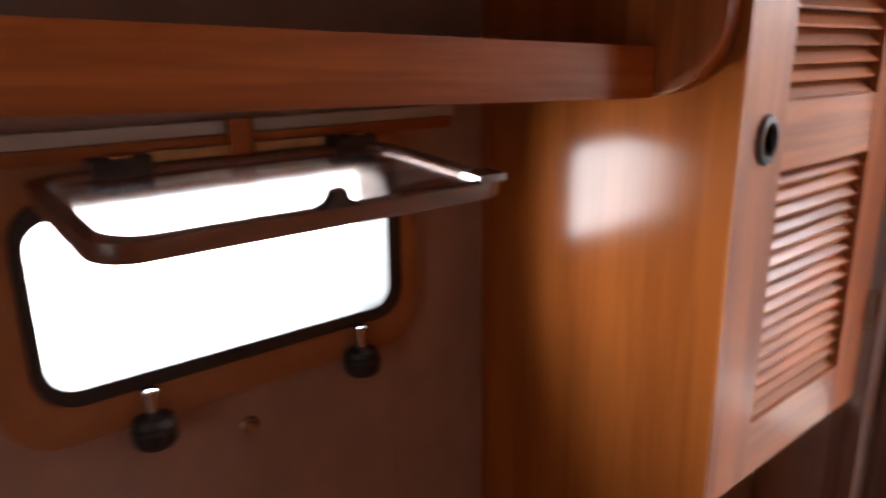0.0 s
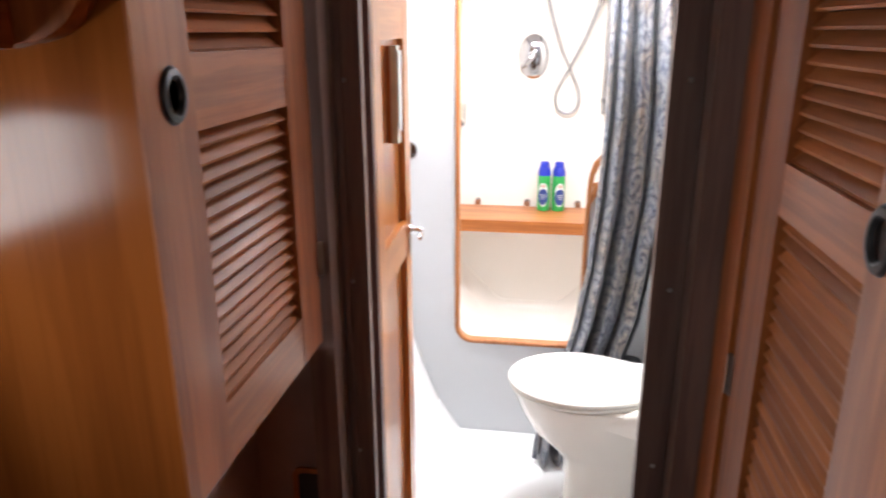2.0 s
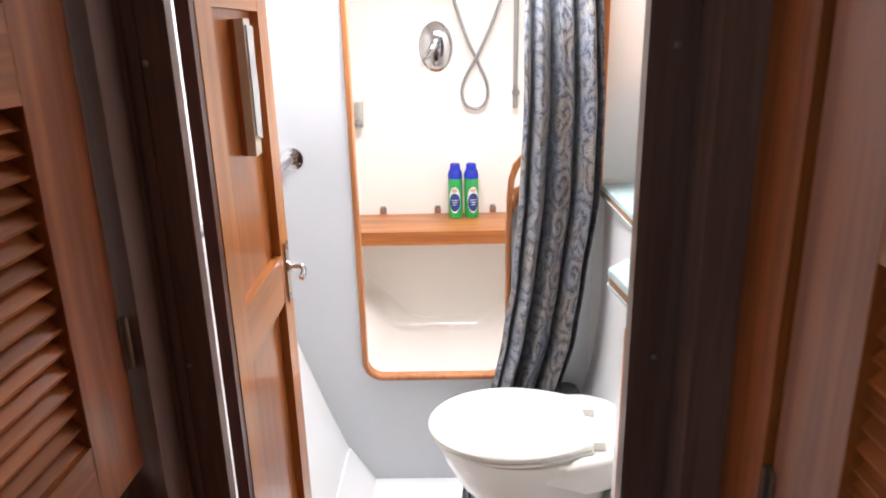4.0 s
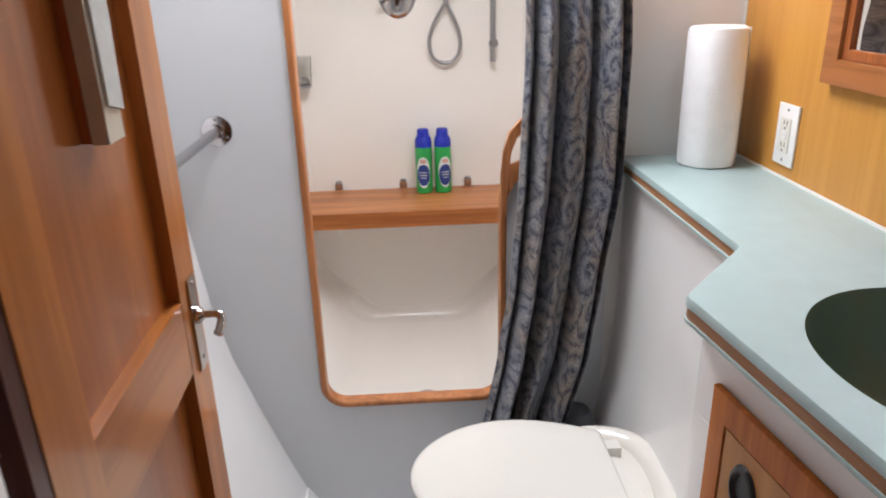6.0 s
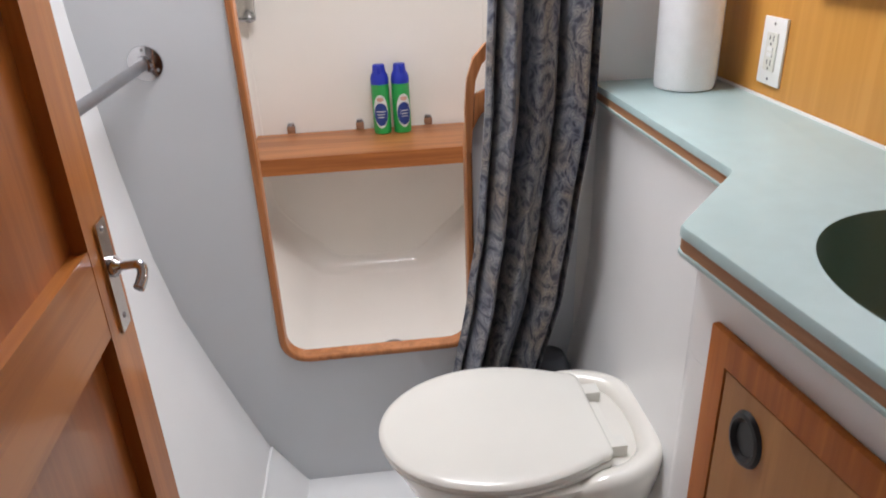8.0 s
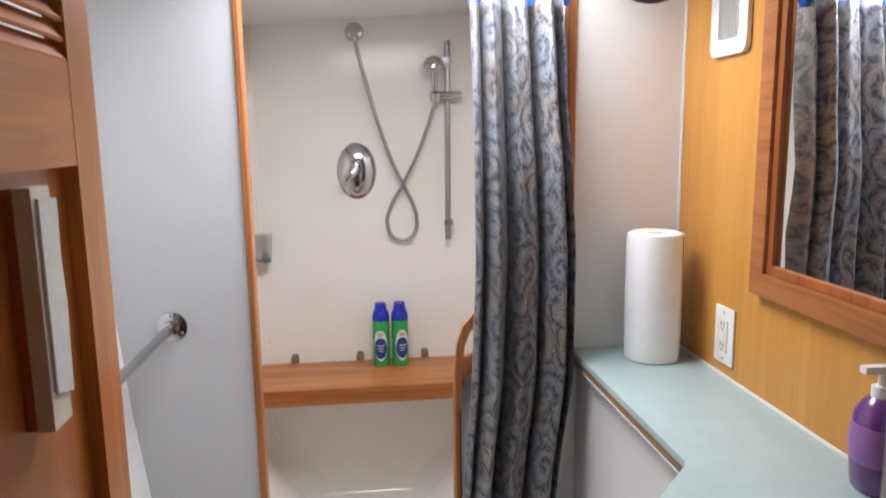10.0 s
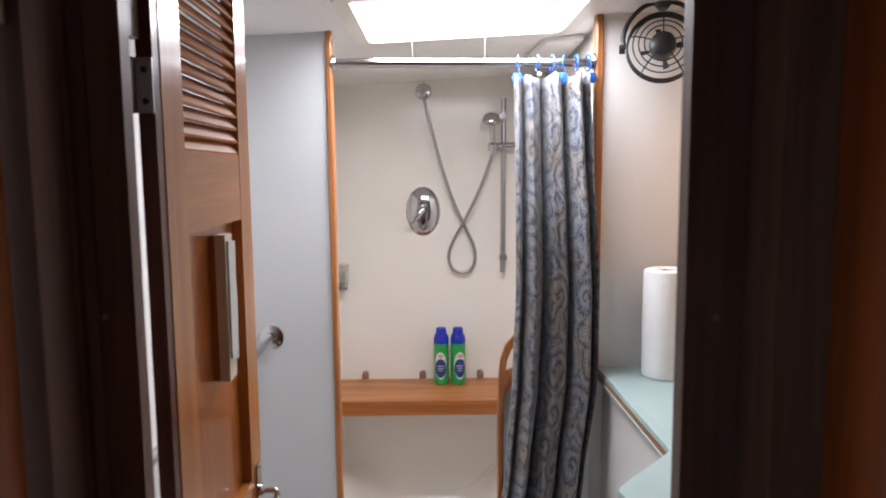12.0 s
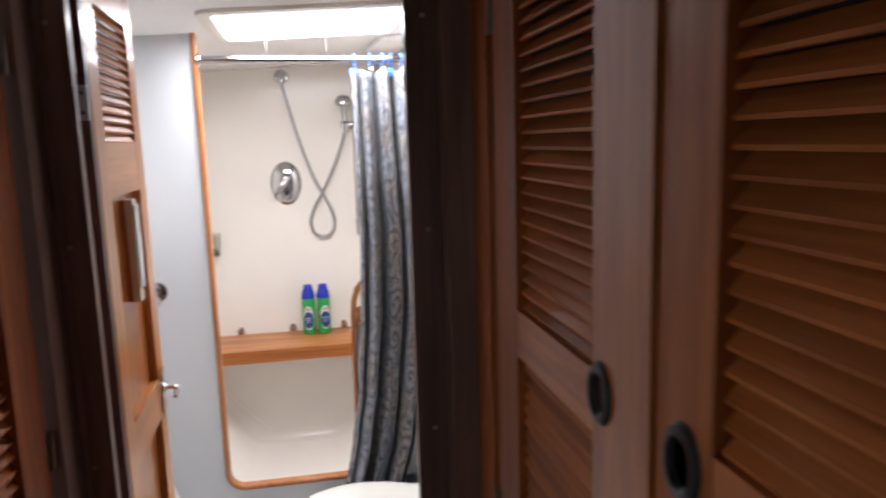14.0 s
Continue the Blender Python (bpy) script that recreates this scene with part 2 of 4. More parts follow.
def loft(bm, rings, cap0=True, cap1=True, closed=True):
    """Skin over rings of points, all of one length."""
    vs = [[bm.verts.new(p) for p in ring] for ring in rings]
    n = len(vs[0])
    fs = []
    for a, b in zip(vs, vs[1:]):
        for i in range(n if closed else n - 1):
            j = (i + 1) % n
            fs.append(bm.faces.new((a[i], a[j], b[j], b[i])))
    if cap0:
        fs.append(bm.faces.new(vs[0][::-1]))
    if cap1:
        fs.append(bm.faces.new(vs[-1]))
    bmesh.ops.recalc_face_normals(bm, faces=fs)
    return bm


def lathe(bm, profile, seg=24, m=None, sx=1.0, sy=1.0):
    rings = [[Vector((sx * r * math.cos(2 * math.pi * i / seg), sy * r * math.sin(2 * math.pi * i / seg), z)) for i in range(seg)] for r, z in profile]
    if m:
        rings = [[m @ p for p in ring] for ring in rings]
    return loft(bm, rings)


def smooth_path(pts, n=8):
    """A Catmull-Rom line through the points."""
    p = [Vector(pts[0]) * 2 - Vector(pts[1])] + [Vector(q) for q in pts] + [Vector(pts[-1]) * 2 - Vector(pts[-2])]
    out = []
    for a, b, c, d in zip(p, p[1:], p[2:], p[3:]):
        for k in range(n):
            t = k / n
            out.append(0.5 * (2 * b + (c - a) * t + (2 * a - 5 * b + 4 * c - d) * t * t + (3 * b - a - 3 * c + d) * t ** 3))
    return out + [Vector(pts[-1])]


def tube(bm, pts, r, seg=10):
    pts = [Vector(p) for p in pts]
    rings, up = [], None
    for i, p in enumerate(pts):
        way = (pts[min(i + 1, len(pts) - 1)] - pts[max(i - 1, 0)]).normalized()
        if up is None:
            up = way.orthogonal().normalized()
        up = (up - way * up.dot(way)).normalized()
        side = way.cross(up)
        rr = r[i] if isinstance(r, list) else r
        rings.append([p + rr * (up * math.cos(2 * math.pi * k / seg) + side * math.sin(2 * math.pi * k / seg)) for k in range(seg)])
    return loft(bm, rings)


def ring_tube(bm, m, radius, r, seg=28, sides=8):
    rings = [[m @ Vector(((radius + r * math.cos(2 * math.pi * k / sides)) * math.cos(a), (radius + r * math.cos(2 * math.pi * k / sides)) * math.sin(a), r * math.sin(2 * math.pi * k / sides)))
              for k in range(sides)] for a in (2 * math.pi * i / seg for i in range(seg))]
    return loft(bm, rings + [rings[0]], False, False)


def rounded(x0, x1, y0, y1, r, seg=6):
    pts = []
    for cx, cy, a0 in ((x1 - r, y1 - r, 0), (x0 + r, y1 - r, 90), (x0 + r, y0 + r, 180), (x1 - r, y0 + r, 270)):
        pts += [(cx + r * math.cos(radians(a0 + 90 * i / seg)), cy + r * math.sin(radians(a0 + 90 * i / seg))) for i in range(seg + 1)]
    return pts


def frame_ring(bm, outer, inner, put, a, b, r=0.0):
    """A flat ring between two outlines of one length, pushed from a to b."""
    rows = [[bm.verts.new(put(u, v, w)) for u, v in line] for line, w in ((outer, a), (outer, b), (inner, b), (inner, a))]
    n = len(outer)
    fs = []
    for p, q in zip(rows, rows[1:] + rows[:1]):
        for i in range(n):
            j = (i + 1) % n
            fs.append(bm.faces.new((p[i], p[j], q[j], q[i])))
    bmesh.ops.recalc_face_normals(bm, faces=fs)
    if r:
        sharp = [e for row in rows for e in {e for v in row for e in v.link_edges if all(w in row for w in e.verts)}]
        bmesh.ops.bevel(bm, geom=list(set(sharp)), offset=r, segments=2, affect="EDGES", profile=0.6)
    return bm


def mesh_of(name, bm, material, smooth=True):
    me = bpy.data.meshes.new(name)
    bmesh.ops.remove_doubles(bm, verts=bm.verts, dist=1e-6)
    bm.to_mesh(me)
    bm.free()
    me.materials.append(material)
    if smooth:
        me.shade_smooth()
        me.set_sharp_from_angle(angle=radians(38))
    return me


def part(name, bm, material, parent=None, label="", smooth=True):
    ob = new(name, mesh_of(name, bm, material, smooth))
    ob.parent = parent
    return tagged(ob, label)


def structure(name, bm, material, label):
    return tagged(part(name, bm, material), label, name.rstrip("_0123456789").replace("_", " "), kind="structure")


def thing(name, m, label, category, group="", kind=""):
    ob = new(name)
    ob.empty_display_size = 0.05
    ob.matrix_basis = m
    return tagged(ob, label, category, group, kind)


def ceil_z(x):
    return 1.972 + 0.052 * x


def XY(u, v, w): return (u, v, w)
def XZ(u, v, w): return (u, w, v)
def YZ(u, v, w): return (w, u, v)


# ---- plan ----
WALL_X, PANEL_Y, LOCK_X = -0.274, 1.018, 0.134
R_X = 0.785
PART_Y, BACK_Y = 2.885, 4.065
WOOD_X = 1.205
END_Y = -1.1

# cabin passage
structure("floor_passage", box(bm_new(), -0.35, 1.25, END_Y - 0.1, 1.56, -0.05, 0.0), dark_floor, "dark varnished wooden cabin sole")
structure("ceiling_passage", box(bm_new(), -0.4, 1.25, END_Y - 0.1, 1.56, 1.93, 1.97), cabin_white, "pale vinyl cabin headliner")
bm = bm_new()
prism(bm, [(END_Y, -0.0), (0.387, -0.0), (0.387, 1.93), (END_Y, 1.93)], YZ, WALL_X - 0.03, WALL_X)
prism(bm, [(0.834, -0.0), (PANEL_Y, -0.0), (PANEL_Y, 1.93), (0.834, 1.93)], YZ, WALL_X - 0.03, WALL_X)
prism(bm, [(0.3875, 0.0), (0.8335, 0.0), (0.8335, 1.235), (0.3875, 1.235)], YZ, WALL_X - 0.03, WALL_X)
prism(bm, [(0.3875, 1.437), (0.8335, 1.437), (0.8335, 1.93), (0.3875, 1.93)], YZ, WALL_X - 0.03, WALL_X)
structure("wall_hull", bm, fabric, "brown vinyl-covered hull side wall round a port")
structure("wall_locker_end", box(bm_new(), WALL_X, LOCK_X - 0.0005, PANEL_Y, PANEL_Y + 0.018, 0.0, 1.93, 0.002), panel_wood, "gloss varnished veneer end panel of a locker")
structure("wall_aft", box(bm_new(), -0.35, 1.25, END_Y - 0.06, END_Y, 0.0, 1.93), cabin_white, "plain pale wall behind the passage")
structure("wall_locker_recess", box(bm_new(), -0.06, -0.04, PANEL_Y + 0.02, 1.56, 0.0, 1.0), fabric, "brown vinyl wall of the recess under the locker")
structure("locker_underside", box(bm_new(), -0.27, LOCK_X - 0.022, PANEL_Y + 0.02, 1.54, 1.0, 1.014), fabric, "brown vinyl underside of the hanging locker")
# bulkhead, slightly slanted between the passage and the washroom
structure("wall_bulkhead_port", box(bm_new(), -0.3, 0.152, 1.562, 1.60, 0.0, 2.05), fabric, "brown vinyl bulkhead beside the washroom doorway")
structure("wall_bulkhead_starboard", box(bm_new(), 0.7385, 1.3, 1.512, 1.60, 0.0, 2.1), fabric, "brown vinyl bulkhead beside the washroom doorway")
structure("wall_bulkhead_head", box(bm_new(), 0.152, 0.738, 1.54, 1.60, 1.89, 2.1), fabric, "bulkhead above the washroom doorway")
structure("wall_starboard", box(bm_new(), R_X + 0.034, R_X + 0.06, END_Y, 1.51, 0.0, 1.93), fabric, "wall behind the louvred wardrobe doors")


def casing(name, x0, x1, y0, y1, screws, label, off=0.0):
    t = thing(name, pose((x0 + x1) / 2, (y0 + y1) / 2, 0), label, "door casing", kind="structure")
    w, d = (x1 - x0) / 2, (y1 - y0) / 2
    part("casing_board", box(bm_new(), -w, w, -d, d, 0.0, 1.93, 0.003), casing_wood, t)
    for z in screws:
        bm = bm_new()
        lathe(bm, [(0.0005, 0.0022), (0.0022, 0.0018), (0.0038, 0.0008), (0.0042, 0.0)], 12, pose(off, -d, z, 90, 0, 0))
        part("screw", bm, steel, t, "small oval screw head")
    return t


casing("trim_casing_port", 0.153, 0.200, 1.572, 1.592, (0.75, 1.107, 1.467, 1.80), "weathered brown wooden door casing with screws", -0.006)
casing("trim_casing_starboard", 0.690, 0.738, 1.497, 1.518, (0.82, 1.147, 1.476, 1.80), "weathered brown wooden door casing with screws", 0.004)
structure("trim_jamb_port", box(bm_new(), LOCK_X - 0.03, 0.1515, 1.5035, 1.5615, 0.0, 1.93, 0.002), casing_wood, "dark narrow jamb strip beside the locker")
structure("trim_casing_inner", box(bm_new(), 0.158, 0.168, 1.566, 1.571, 0.0, 1.93, 0.001), casing_wood, "thin wooden bead on the door casing")
structure("trim_jamb_starboard", box(bm_new(), 0.7385, R_X + 0.02, 1.44, 1.5115, 0.0, 1.93, 0.003), casing_wood, "dark return panel beside the wardrobe")
structure("trim_wardrobe_stile", box(bm_new(), R_X - 0.006, R_X + 0.02, 1.354, 1.4385, 0.0, 1.93, 0.004), teak, "reddish varnished stile beside the wardrobe door")
structure("trim_locker_stile", box(bm_new(), LOCK_X + 0.0, LOCK_X + 0.004, PANEL_Y - 0.002, PANEL_Y + 0.0205, 0.0, 1.93, 0.0015), teak, "varnished corner bead of the locker")
structure("trim_threshold", box(bm_new(), 0.204, 0.684, 1.53, 1.62, 0.0, 0.03, 0.006), casing_wood, "worn wooden door threshold")


# ---- louvred doors ----
def slat_mesh(length, depth, thick, material):
    bm = bm_new()
    prof = [(-depth / 2, 0), (-depth / 2 + thick * 0.4, thick / 2), (depth / 2 - thick * 0.4, thick / 2), (depth / 2, 0), (depth / 2 - thick * 0.4, -thick / 2), (-depth / 2 + thick * 0.4, -thick / 2)]
    prism(bm, prof, YZ, 0, length)
    return mesh_of("louver_slat", bm, material)


def finger_pull(bm, x, z, y, ro=0.0265, ri=0.0155, tall=1.25):
    """A round flush pull with a dished, open middle."""
    m = pose(x, y, z, 90, 0, 0) @ Matrix.Diagonal((1, tall, 1, 1))
    lathe(bm, [(ri * 0.45, -0.012), (ri * 0.9, -0.011), (ri, 0.001), (ri * 1.25, 0.0055), (ro * 0.9, 0.0045), (ro, 0.0)], 32, m)
    box(bm, x - ri * 0.3, x + ri * 0.3, y + 0.003, y + 0.009, z - ri * tall * 0.95, z + ri * tall * 0.1, 0.001)
    return bm


def louvred_door(name, m, w, z0, z1, fields, solid, stile_l, stile_r, label, wood, wood_x, pitch=0.0228, thick=0.022, group="", backed=True):
    """fields: heights of louvred openings; solid: heights of plain sunk panels. Front face at y = 0, looking to -y."""
    t = thing(name, m, label, "door", group)
    part("stile", box(bm_new(), 0, stile_l, 0, thick, z0, z1, 0.0025), wood, t)
    part("stile", box(bm_new(), w - stile_r, w, 0, thick, z0, z1, 0.0025), wood, t)
    gaps = sorted(fields + solid)
    edges = [z0] + [z for g in gaps for z in g] + [z1]
    for a, b in zip(edges[::2], edges[1::2]):
        part("rail", box(bm_new(), stile_l + 0.0003, w - stile_r - 0.0003, 0.0005, thick - 0.0005, a, b, 0.0015), wood_x, t)
    me = slat_mesh(w - stile_l - stile_r - 0.0006, pitch * 1.38 if backed else 0.0245, 0.005, slat_wood if backed else door_slat_wood)
    for a, b in fields:
        k = max(1, round((b - a) / pitch))
        for i in range(k):
            ob = new("louver_slat", me)
            ob.parent = t
            ob.matrix_basis = pose(stile_l + 0.0003, thick * 0.5 + (0.0055 if backed else 0), a + (i + 0.5) * (b - a) / k, (45 if backed else 54) + random.uniform(-1.5, 1.5), 0, 0)
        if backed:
            # black sheet stands in for the shade inside the cupboard
            part("shade_backing", box(bm_new(), stile_l - 0.02, w - stile_r + 0.02, thick + 0.0045, thick + 0.0065, a - 0.02, b + 0.02), black, t, "black sheet painted as the shade behind the slats")
    for a, b in solid:
        part("panel", box(bm_new(), stile_l, w - stile_r, 0.0145, 0.0182, a, b), dimmed_panel_wood, t, "sunk veneer panel")
    return t


def pull(t, x, z):
    p = part("finger_pull", finger_pull(bm_new(), x, z, 0.0, 0.0245, 0.0135), black, t, "black oval flush finger pull")
    return p


def butt_hinge(t, x, z, y=-0.001):
    bm = bm_new()
    box(bm, x - 0.010, x + 0.010, y - 0.0015, y + 0.001, z - 0.03, z + 0.03, 0.0006)
    tube(bm, [(x, y - 0.003, z - 0.03), (x, y - 0.003, z + 0.03)], 0.0035, 8)
    part("hinge", bm, steel, t, "small steel butt hinge")


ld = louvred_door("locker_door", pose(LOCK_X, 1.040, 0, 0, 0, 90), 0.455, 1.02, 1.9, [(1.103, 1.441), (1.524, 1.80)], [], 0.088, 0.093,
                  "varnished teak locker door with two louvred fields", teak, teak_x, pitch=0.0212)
pull(ld, 0.044, 1.483)
butt_hinge(ld, 0.460, 1.173)
butt_hinge(ld, 0.460, 1.75)
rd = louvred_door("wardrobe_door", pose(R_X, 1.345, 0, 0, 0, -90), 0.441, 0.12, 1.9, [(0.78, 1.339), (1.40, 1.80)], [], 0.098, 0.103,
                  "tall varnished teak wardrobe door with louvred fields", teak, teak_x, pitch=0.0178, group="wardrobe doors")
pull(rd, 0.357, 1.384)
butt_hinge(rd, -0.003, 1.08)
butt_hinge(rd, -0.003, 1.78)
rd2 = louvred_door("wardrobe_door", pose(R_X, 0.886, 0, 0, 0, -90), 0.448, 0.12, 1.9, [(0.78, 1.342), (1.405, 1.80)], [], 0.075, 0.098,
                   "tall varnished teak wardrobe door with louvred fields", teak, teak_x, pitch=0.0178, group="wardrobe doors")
pull(rd2, 0.040, 1.384)
structure("trim_wardrobe_mullion", box(bm_new(), R_X - 0.004, R_X + 0.02, 0.8885, 0.9015, 0.0, 1.93, 0.003), teak, "narrow varnished mullion between the wardrobe doors")
structure("trim_wardrobe_aft", box(bm_new(), R_X - 0.003, R_X + 0.02, END_Y + 0.002, 0.434, 0.0, 1.93, 0.003), teak, "plain varnished panel past the wardrobe")
structure("trim_wardrobe_plinth", box(bm_new(), R_X + 0.004, R_X + 0.021, 0.436, 1.36, 0.0, 0.115, 0.003), teak_y, "varnished plinth under the wardrobe doors")

# overhead shelf with a fascia in front of the port
sh = thing("overhead_shelf", pose(0.02, 0.986, 1.532, -1.7, 0, 0), "varnished teak overhead shelf with a deep rounded fascia", "shelf")
part("fascia", box(bm_new(), 0.0, 0.024, END_Y - 0.98, 0.0, 0.0, 0.056, 0.007, 3), teak_y, sh)
part("shelf_board", box(bm_new(), WALL_X - 0.018, -0.0005, END_Y - 0.98, 0.028, 0.004, 0.016, 0.001), fabric, sh, "dark shelf underside")
cove = thing("shelf_bracket", pose(0.0, 1.016, 1.53), "curved varnished bracket joining the shelf to the locker", "bracket")
prof = [(-0.0, 0.0), (0.03, 0.002)] + [(0.045 + 0.08 * math.sin(radians(a)), 0.006 + 0.085 * (1 - math.cos(radians(a)))) for a in range(0, 91, 9)] + [(0.125, 0.39), (0.0, 0.39)]
part("bracket_board", prism(bm_new(), prof, XZ, -0.026, -0.0002, 0.002), teak, cove)

# port with its hinged lid swung open
PZ0, PZ1, PY0, PY1 = 1.235, 1.437, 0.387, 0.834
pt = thing("window_port", pose(WALL_X, 0.6105, 1.336), "rectangular brown-framed opening port with its lid swung up", "window", kind="structure")
hw, hh = (PY1 - PY0) / 2, (PZ1 - PZ0) / 2
bm = bm_new()
frame_ring(bm, rounded(-hw - 0.048, hw + 0.042, -hh - 0.056, hh + 0.055, 0.06), rounded(-hw - 0.012, hw + 0.012, -hh - 0.012, hh + 0.014, 0.045), YZ, 0.0, 0.014, 0.003)
part("window_frame", bm, paint("port_frame_bronze", (0.30, 0.13, 0.06), 0.4, 0.12, 30, 0.0, coat=0.3), pt, "brown port frame")
bm = bm_new()
frame_ring(bm, rounded(-hw - 0.0115, hw + 0.0115, -hh - 0.0115, hh + 0.0135, 0.045), rounded(-hw + 0.002, hw - 0.012, -hh + 0.008, hh - 0.008, 0.03), YZ, -0.055, 0.019, 0.003)
part("gasket", bm, rubber, pt, "black rubber port gasket")
bm = bm_new()
frame_ring(bm, rounded(0.0, 0.25, -0.236, 0.186, 0.04), rounded(0.02, 0.233, -0.218, 0.168, 0.03), XY, -0.009, 0.009, 0.003)
lid = part("port_lid", bm, paint("lid_frame_brown", (0.13, 0.05, 0.03), 0.35, 0.1, 30, coat=0.4), pt, "brown-framed lid swung open")
lid.matrix_basis = pose(0.02, 0.018, hh + 0.03, 0, 5.0, 0)
part("pane", prism(bm_new(), rounded(0.019, 0.234, -0.219, 0.169, 0.03), XY, -0.003, 0.003), acrylic, lid, "smoked acrylic pane")
for y in (-0.145, 0.135):
    bm = bm_new()
    box(bm, -0.022, 0.022, y - 0.03, y + 0.03, 0.002, 0.02, 0.006)
    part("hinge", bm, black, lid, "black plastic hinge")
    bm = bm_new()
    box(bm, 0.002, 0.02, y - 0.012, y + 0.012, 0.0205, 0.024, 0.001)
    part("hinge_cap", bm, chrome, lid, "bright hinge cap")
bm = bm_new()
prism(bm, [(-0.022, 0.0), (-0.012, 0.004), (-0.007, 0.014), (0.005, 0.016), (0.010, 0.006), (0.02, 0.0)], lambda u, v, w: (w, u - 0.03, v + 0.0092), 0.236, 0.25)
part("catch", bm, black, lid, "small dark catch")
part("hinge_bar", box(bm_new(), -0.012, 0.004, -0.112, 0.102, 0.010, 0.021, 0.004), paint("brass_bar", (0.5, 0.42, 0.25), 0.3, 0.1, 30, 0.8), lid, "brass hinge bar")
bm = bm_new()
box(bm, 0.222, 0.25, 0.134, 0.172, 0.0095, 0.017, 0.003)
part("catch", bm, chrome, lid, "bright catch")
for y in (-0.1495, 0.1335):
    d = thing("port_dog", pose(WALL_X + 0.026, 0.6335 + y, 1.336 - hh - 0.03), "black screw-down port dog with a bright shank", "latch", "port dogs")
    bm = bm_new()
    lathe(bm, [(0.006, -0.012), (0.006, 0.012), (0.009, 0.014), (0.009, 0.02), (0.004, 0.022)], 16)
    part("shank", bm, chrome, d)
    bm = bm_new()
    prof = [(0.012, -0.050), (0.021, -0.048), (0.025, -0.042), (0.0255, -0.028), (0.0225, -0.024), (0.0235, -0.02), (0.0205, -0.014), (0.010, -0.011)]
    lathe(bm, prof, 20)
    part("knob", bm, black, d)
cr = thing("curtain_rail", pose(WALL_X, 0.2, 1.508), "pale slim curtain rail with a wooden bracket", "rail")
part("rail", box(bm_new(), 0.001, 0.012, -1.0, 0.75, -0.009, 0.006, 0.003), paint("pale_rail", (0.5, 0.47, 0.44), 0.4, 0.05, 20), cr)
part("wooden_strip", box(bm_new(), 0.001, 0.018, -1.0, 0.74, -0.0245, -0.0095, 0.004), teak_y, cr, "thin brown wooden strip")
part("bracket", box(bm_new(), 0.0185, 0.026, 0.405, 0.435, -0.035, 0.008, 0.003), teak, cr)
hk = thing("wall_hook", pose(WALL_X, 0.606, 1.123), "small round pale fitting screwed to the wall", "fitting")
part("plate", lathe(bm_new(), [(0.0005, 0.006), (0.006, 0.006), (0.0075, 0.003), (0.010, 0.0035), (0.013, 0.0)], 20, pose(0, 0, 0, 0, 90, 0)), paint("tarnished_brass", (0.32, 0.2, 0.14), 0.4, 0.15, 60, 0.6), hk)

# ---- washroom shell ----
structure("floor_washroom", box(bm_new(), 0.0, 1.25, 1.55, PART_Y + 0.01, -0.06, 0.0), liner, "glossy white moulded washroom floor")
prof = [(-0.15, 2.0), (-0.135, 1.6), (-0.118, 1.2), (-0.094, 0.92), (-0.067, 0.70), (-0.034, 0.545), (0.014, 0.403), (0.062, 0.268), (0.118, 0.124)]
bm = bm_new()
prism(bm, prof + [(0.08, 0.11), (-0.2, 0.5), (-0.24, 2.0)], XZ, 1.6, PART_Y)
structure("wall_hull_washroom", bm, liner, "smooth white flared hull side")
bm = bm_new()
prism(bm, [(0.122, 0.128), (0.20, 0.006), (0.205, 0.0), (0.05, -0.02), (0.06, 0.12)], XZ, 1.6, PART_Y - 0.001)
structure("trim_hull_coving", bm, liner, "white moulded coving along the floor")
HX0, HX1, HY0, HY1 = 0.290, 0.855, 2.53, 3.045
bm = bm_new()
for x0, x1, y0, y1 in ((-0.3, HX0, 1.55, BACK_Y + 0.05), (HX1, 1.35, 1.55, BACK_Y + 0.05), (HX0, HX1, 1.55, HY0), (HX0, HX1, HY1, BACK_Y + 0.05)):
    vs = [(x, y, ceil_z(x) + dz) for dz in (0, 0.03) for x, y in ((x0, y0), (x1, y0), (x1, y1), (x0, y1))]
    v = [bm.verts.new(p) for p in vs]
    for q in ((0, 3, 2, 1), (4, 5, 6, 7), (0, 1, 5, 4), (1, 2, 6, 5), (2, 3, 7, 6), (3, 0, 4, 7)):
        bm.faces.new([v[i] for i in q])
structure("ceiling", bm, ceil_white, "white vinyl washroom ceiling with a deck hatch")
ht = thing("window_hatch", pose(0.5725, 2.7875, ceil_z(0.5725), 0, -2.98, 0), "square deck hatch with a pale moulded surround", "hatch", kind="structure")
bm = bm_new()
hx, hy = (HX1 - HX0) / 2, (HY1 - HY0) / 2
frame_ring(bm, rounded(-hx - 0.04, hx + 0.04, -hy - 0.04, hy + 0.04, 0.05), rounded(-hx, hx, -hy, hy, 0.03), XY, -0.012, 0.002, 0.004)
part("surround", bm, paint("hatch_surround", (0.76, 0.73, 0.67), 0.35, 0.03, 8), ht, "pale moulded hatch surround")
bm = bm_new()
frame_ring(bm, rounded(-hx - 0.002, hx + 0.002, -hy - 0.002, hy + 0.002, 0.032), rounded(-hx + 0.004, hx - 0.004, -hy + 0.004, hy - 0.004, 0.028), XY, -0.006, 0.165)
part("coaming", bm, ceil_white, ht, "white hatch coaming")

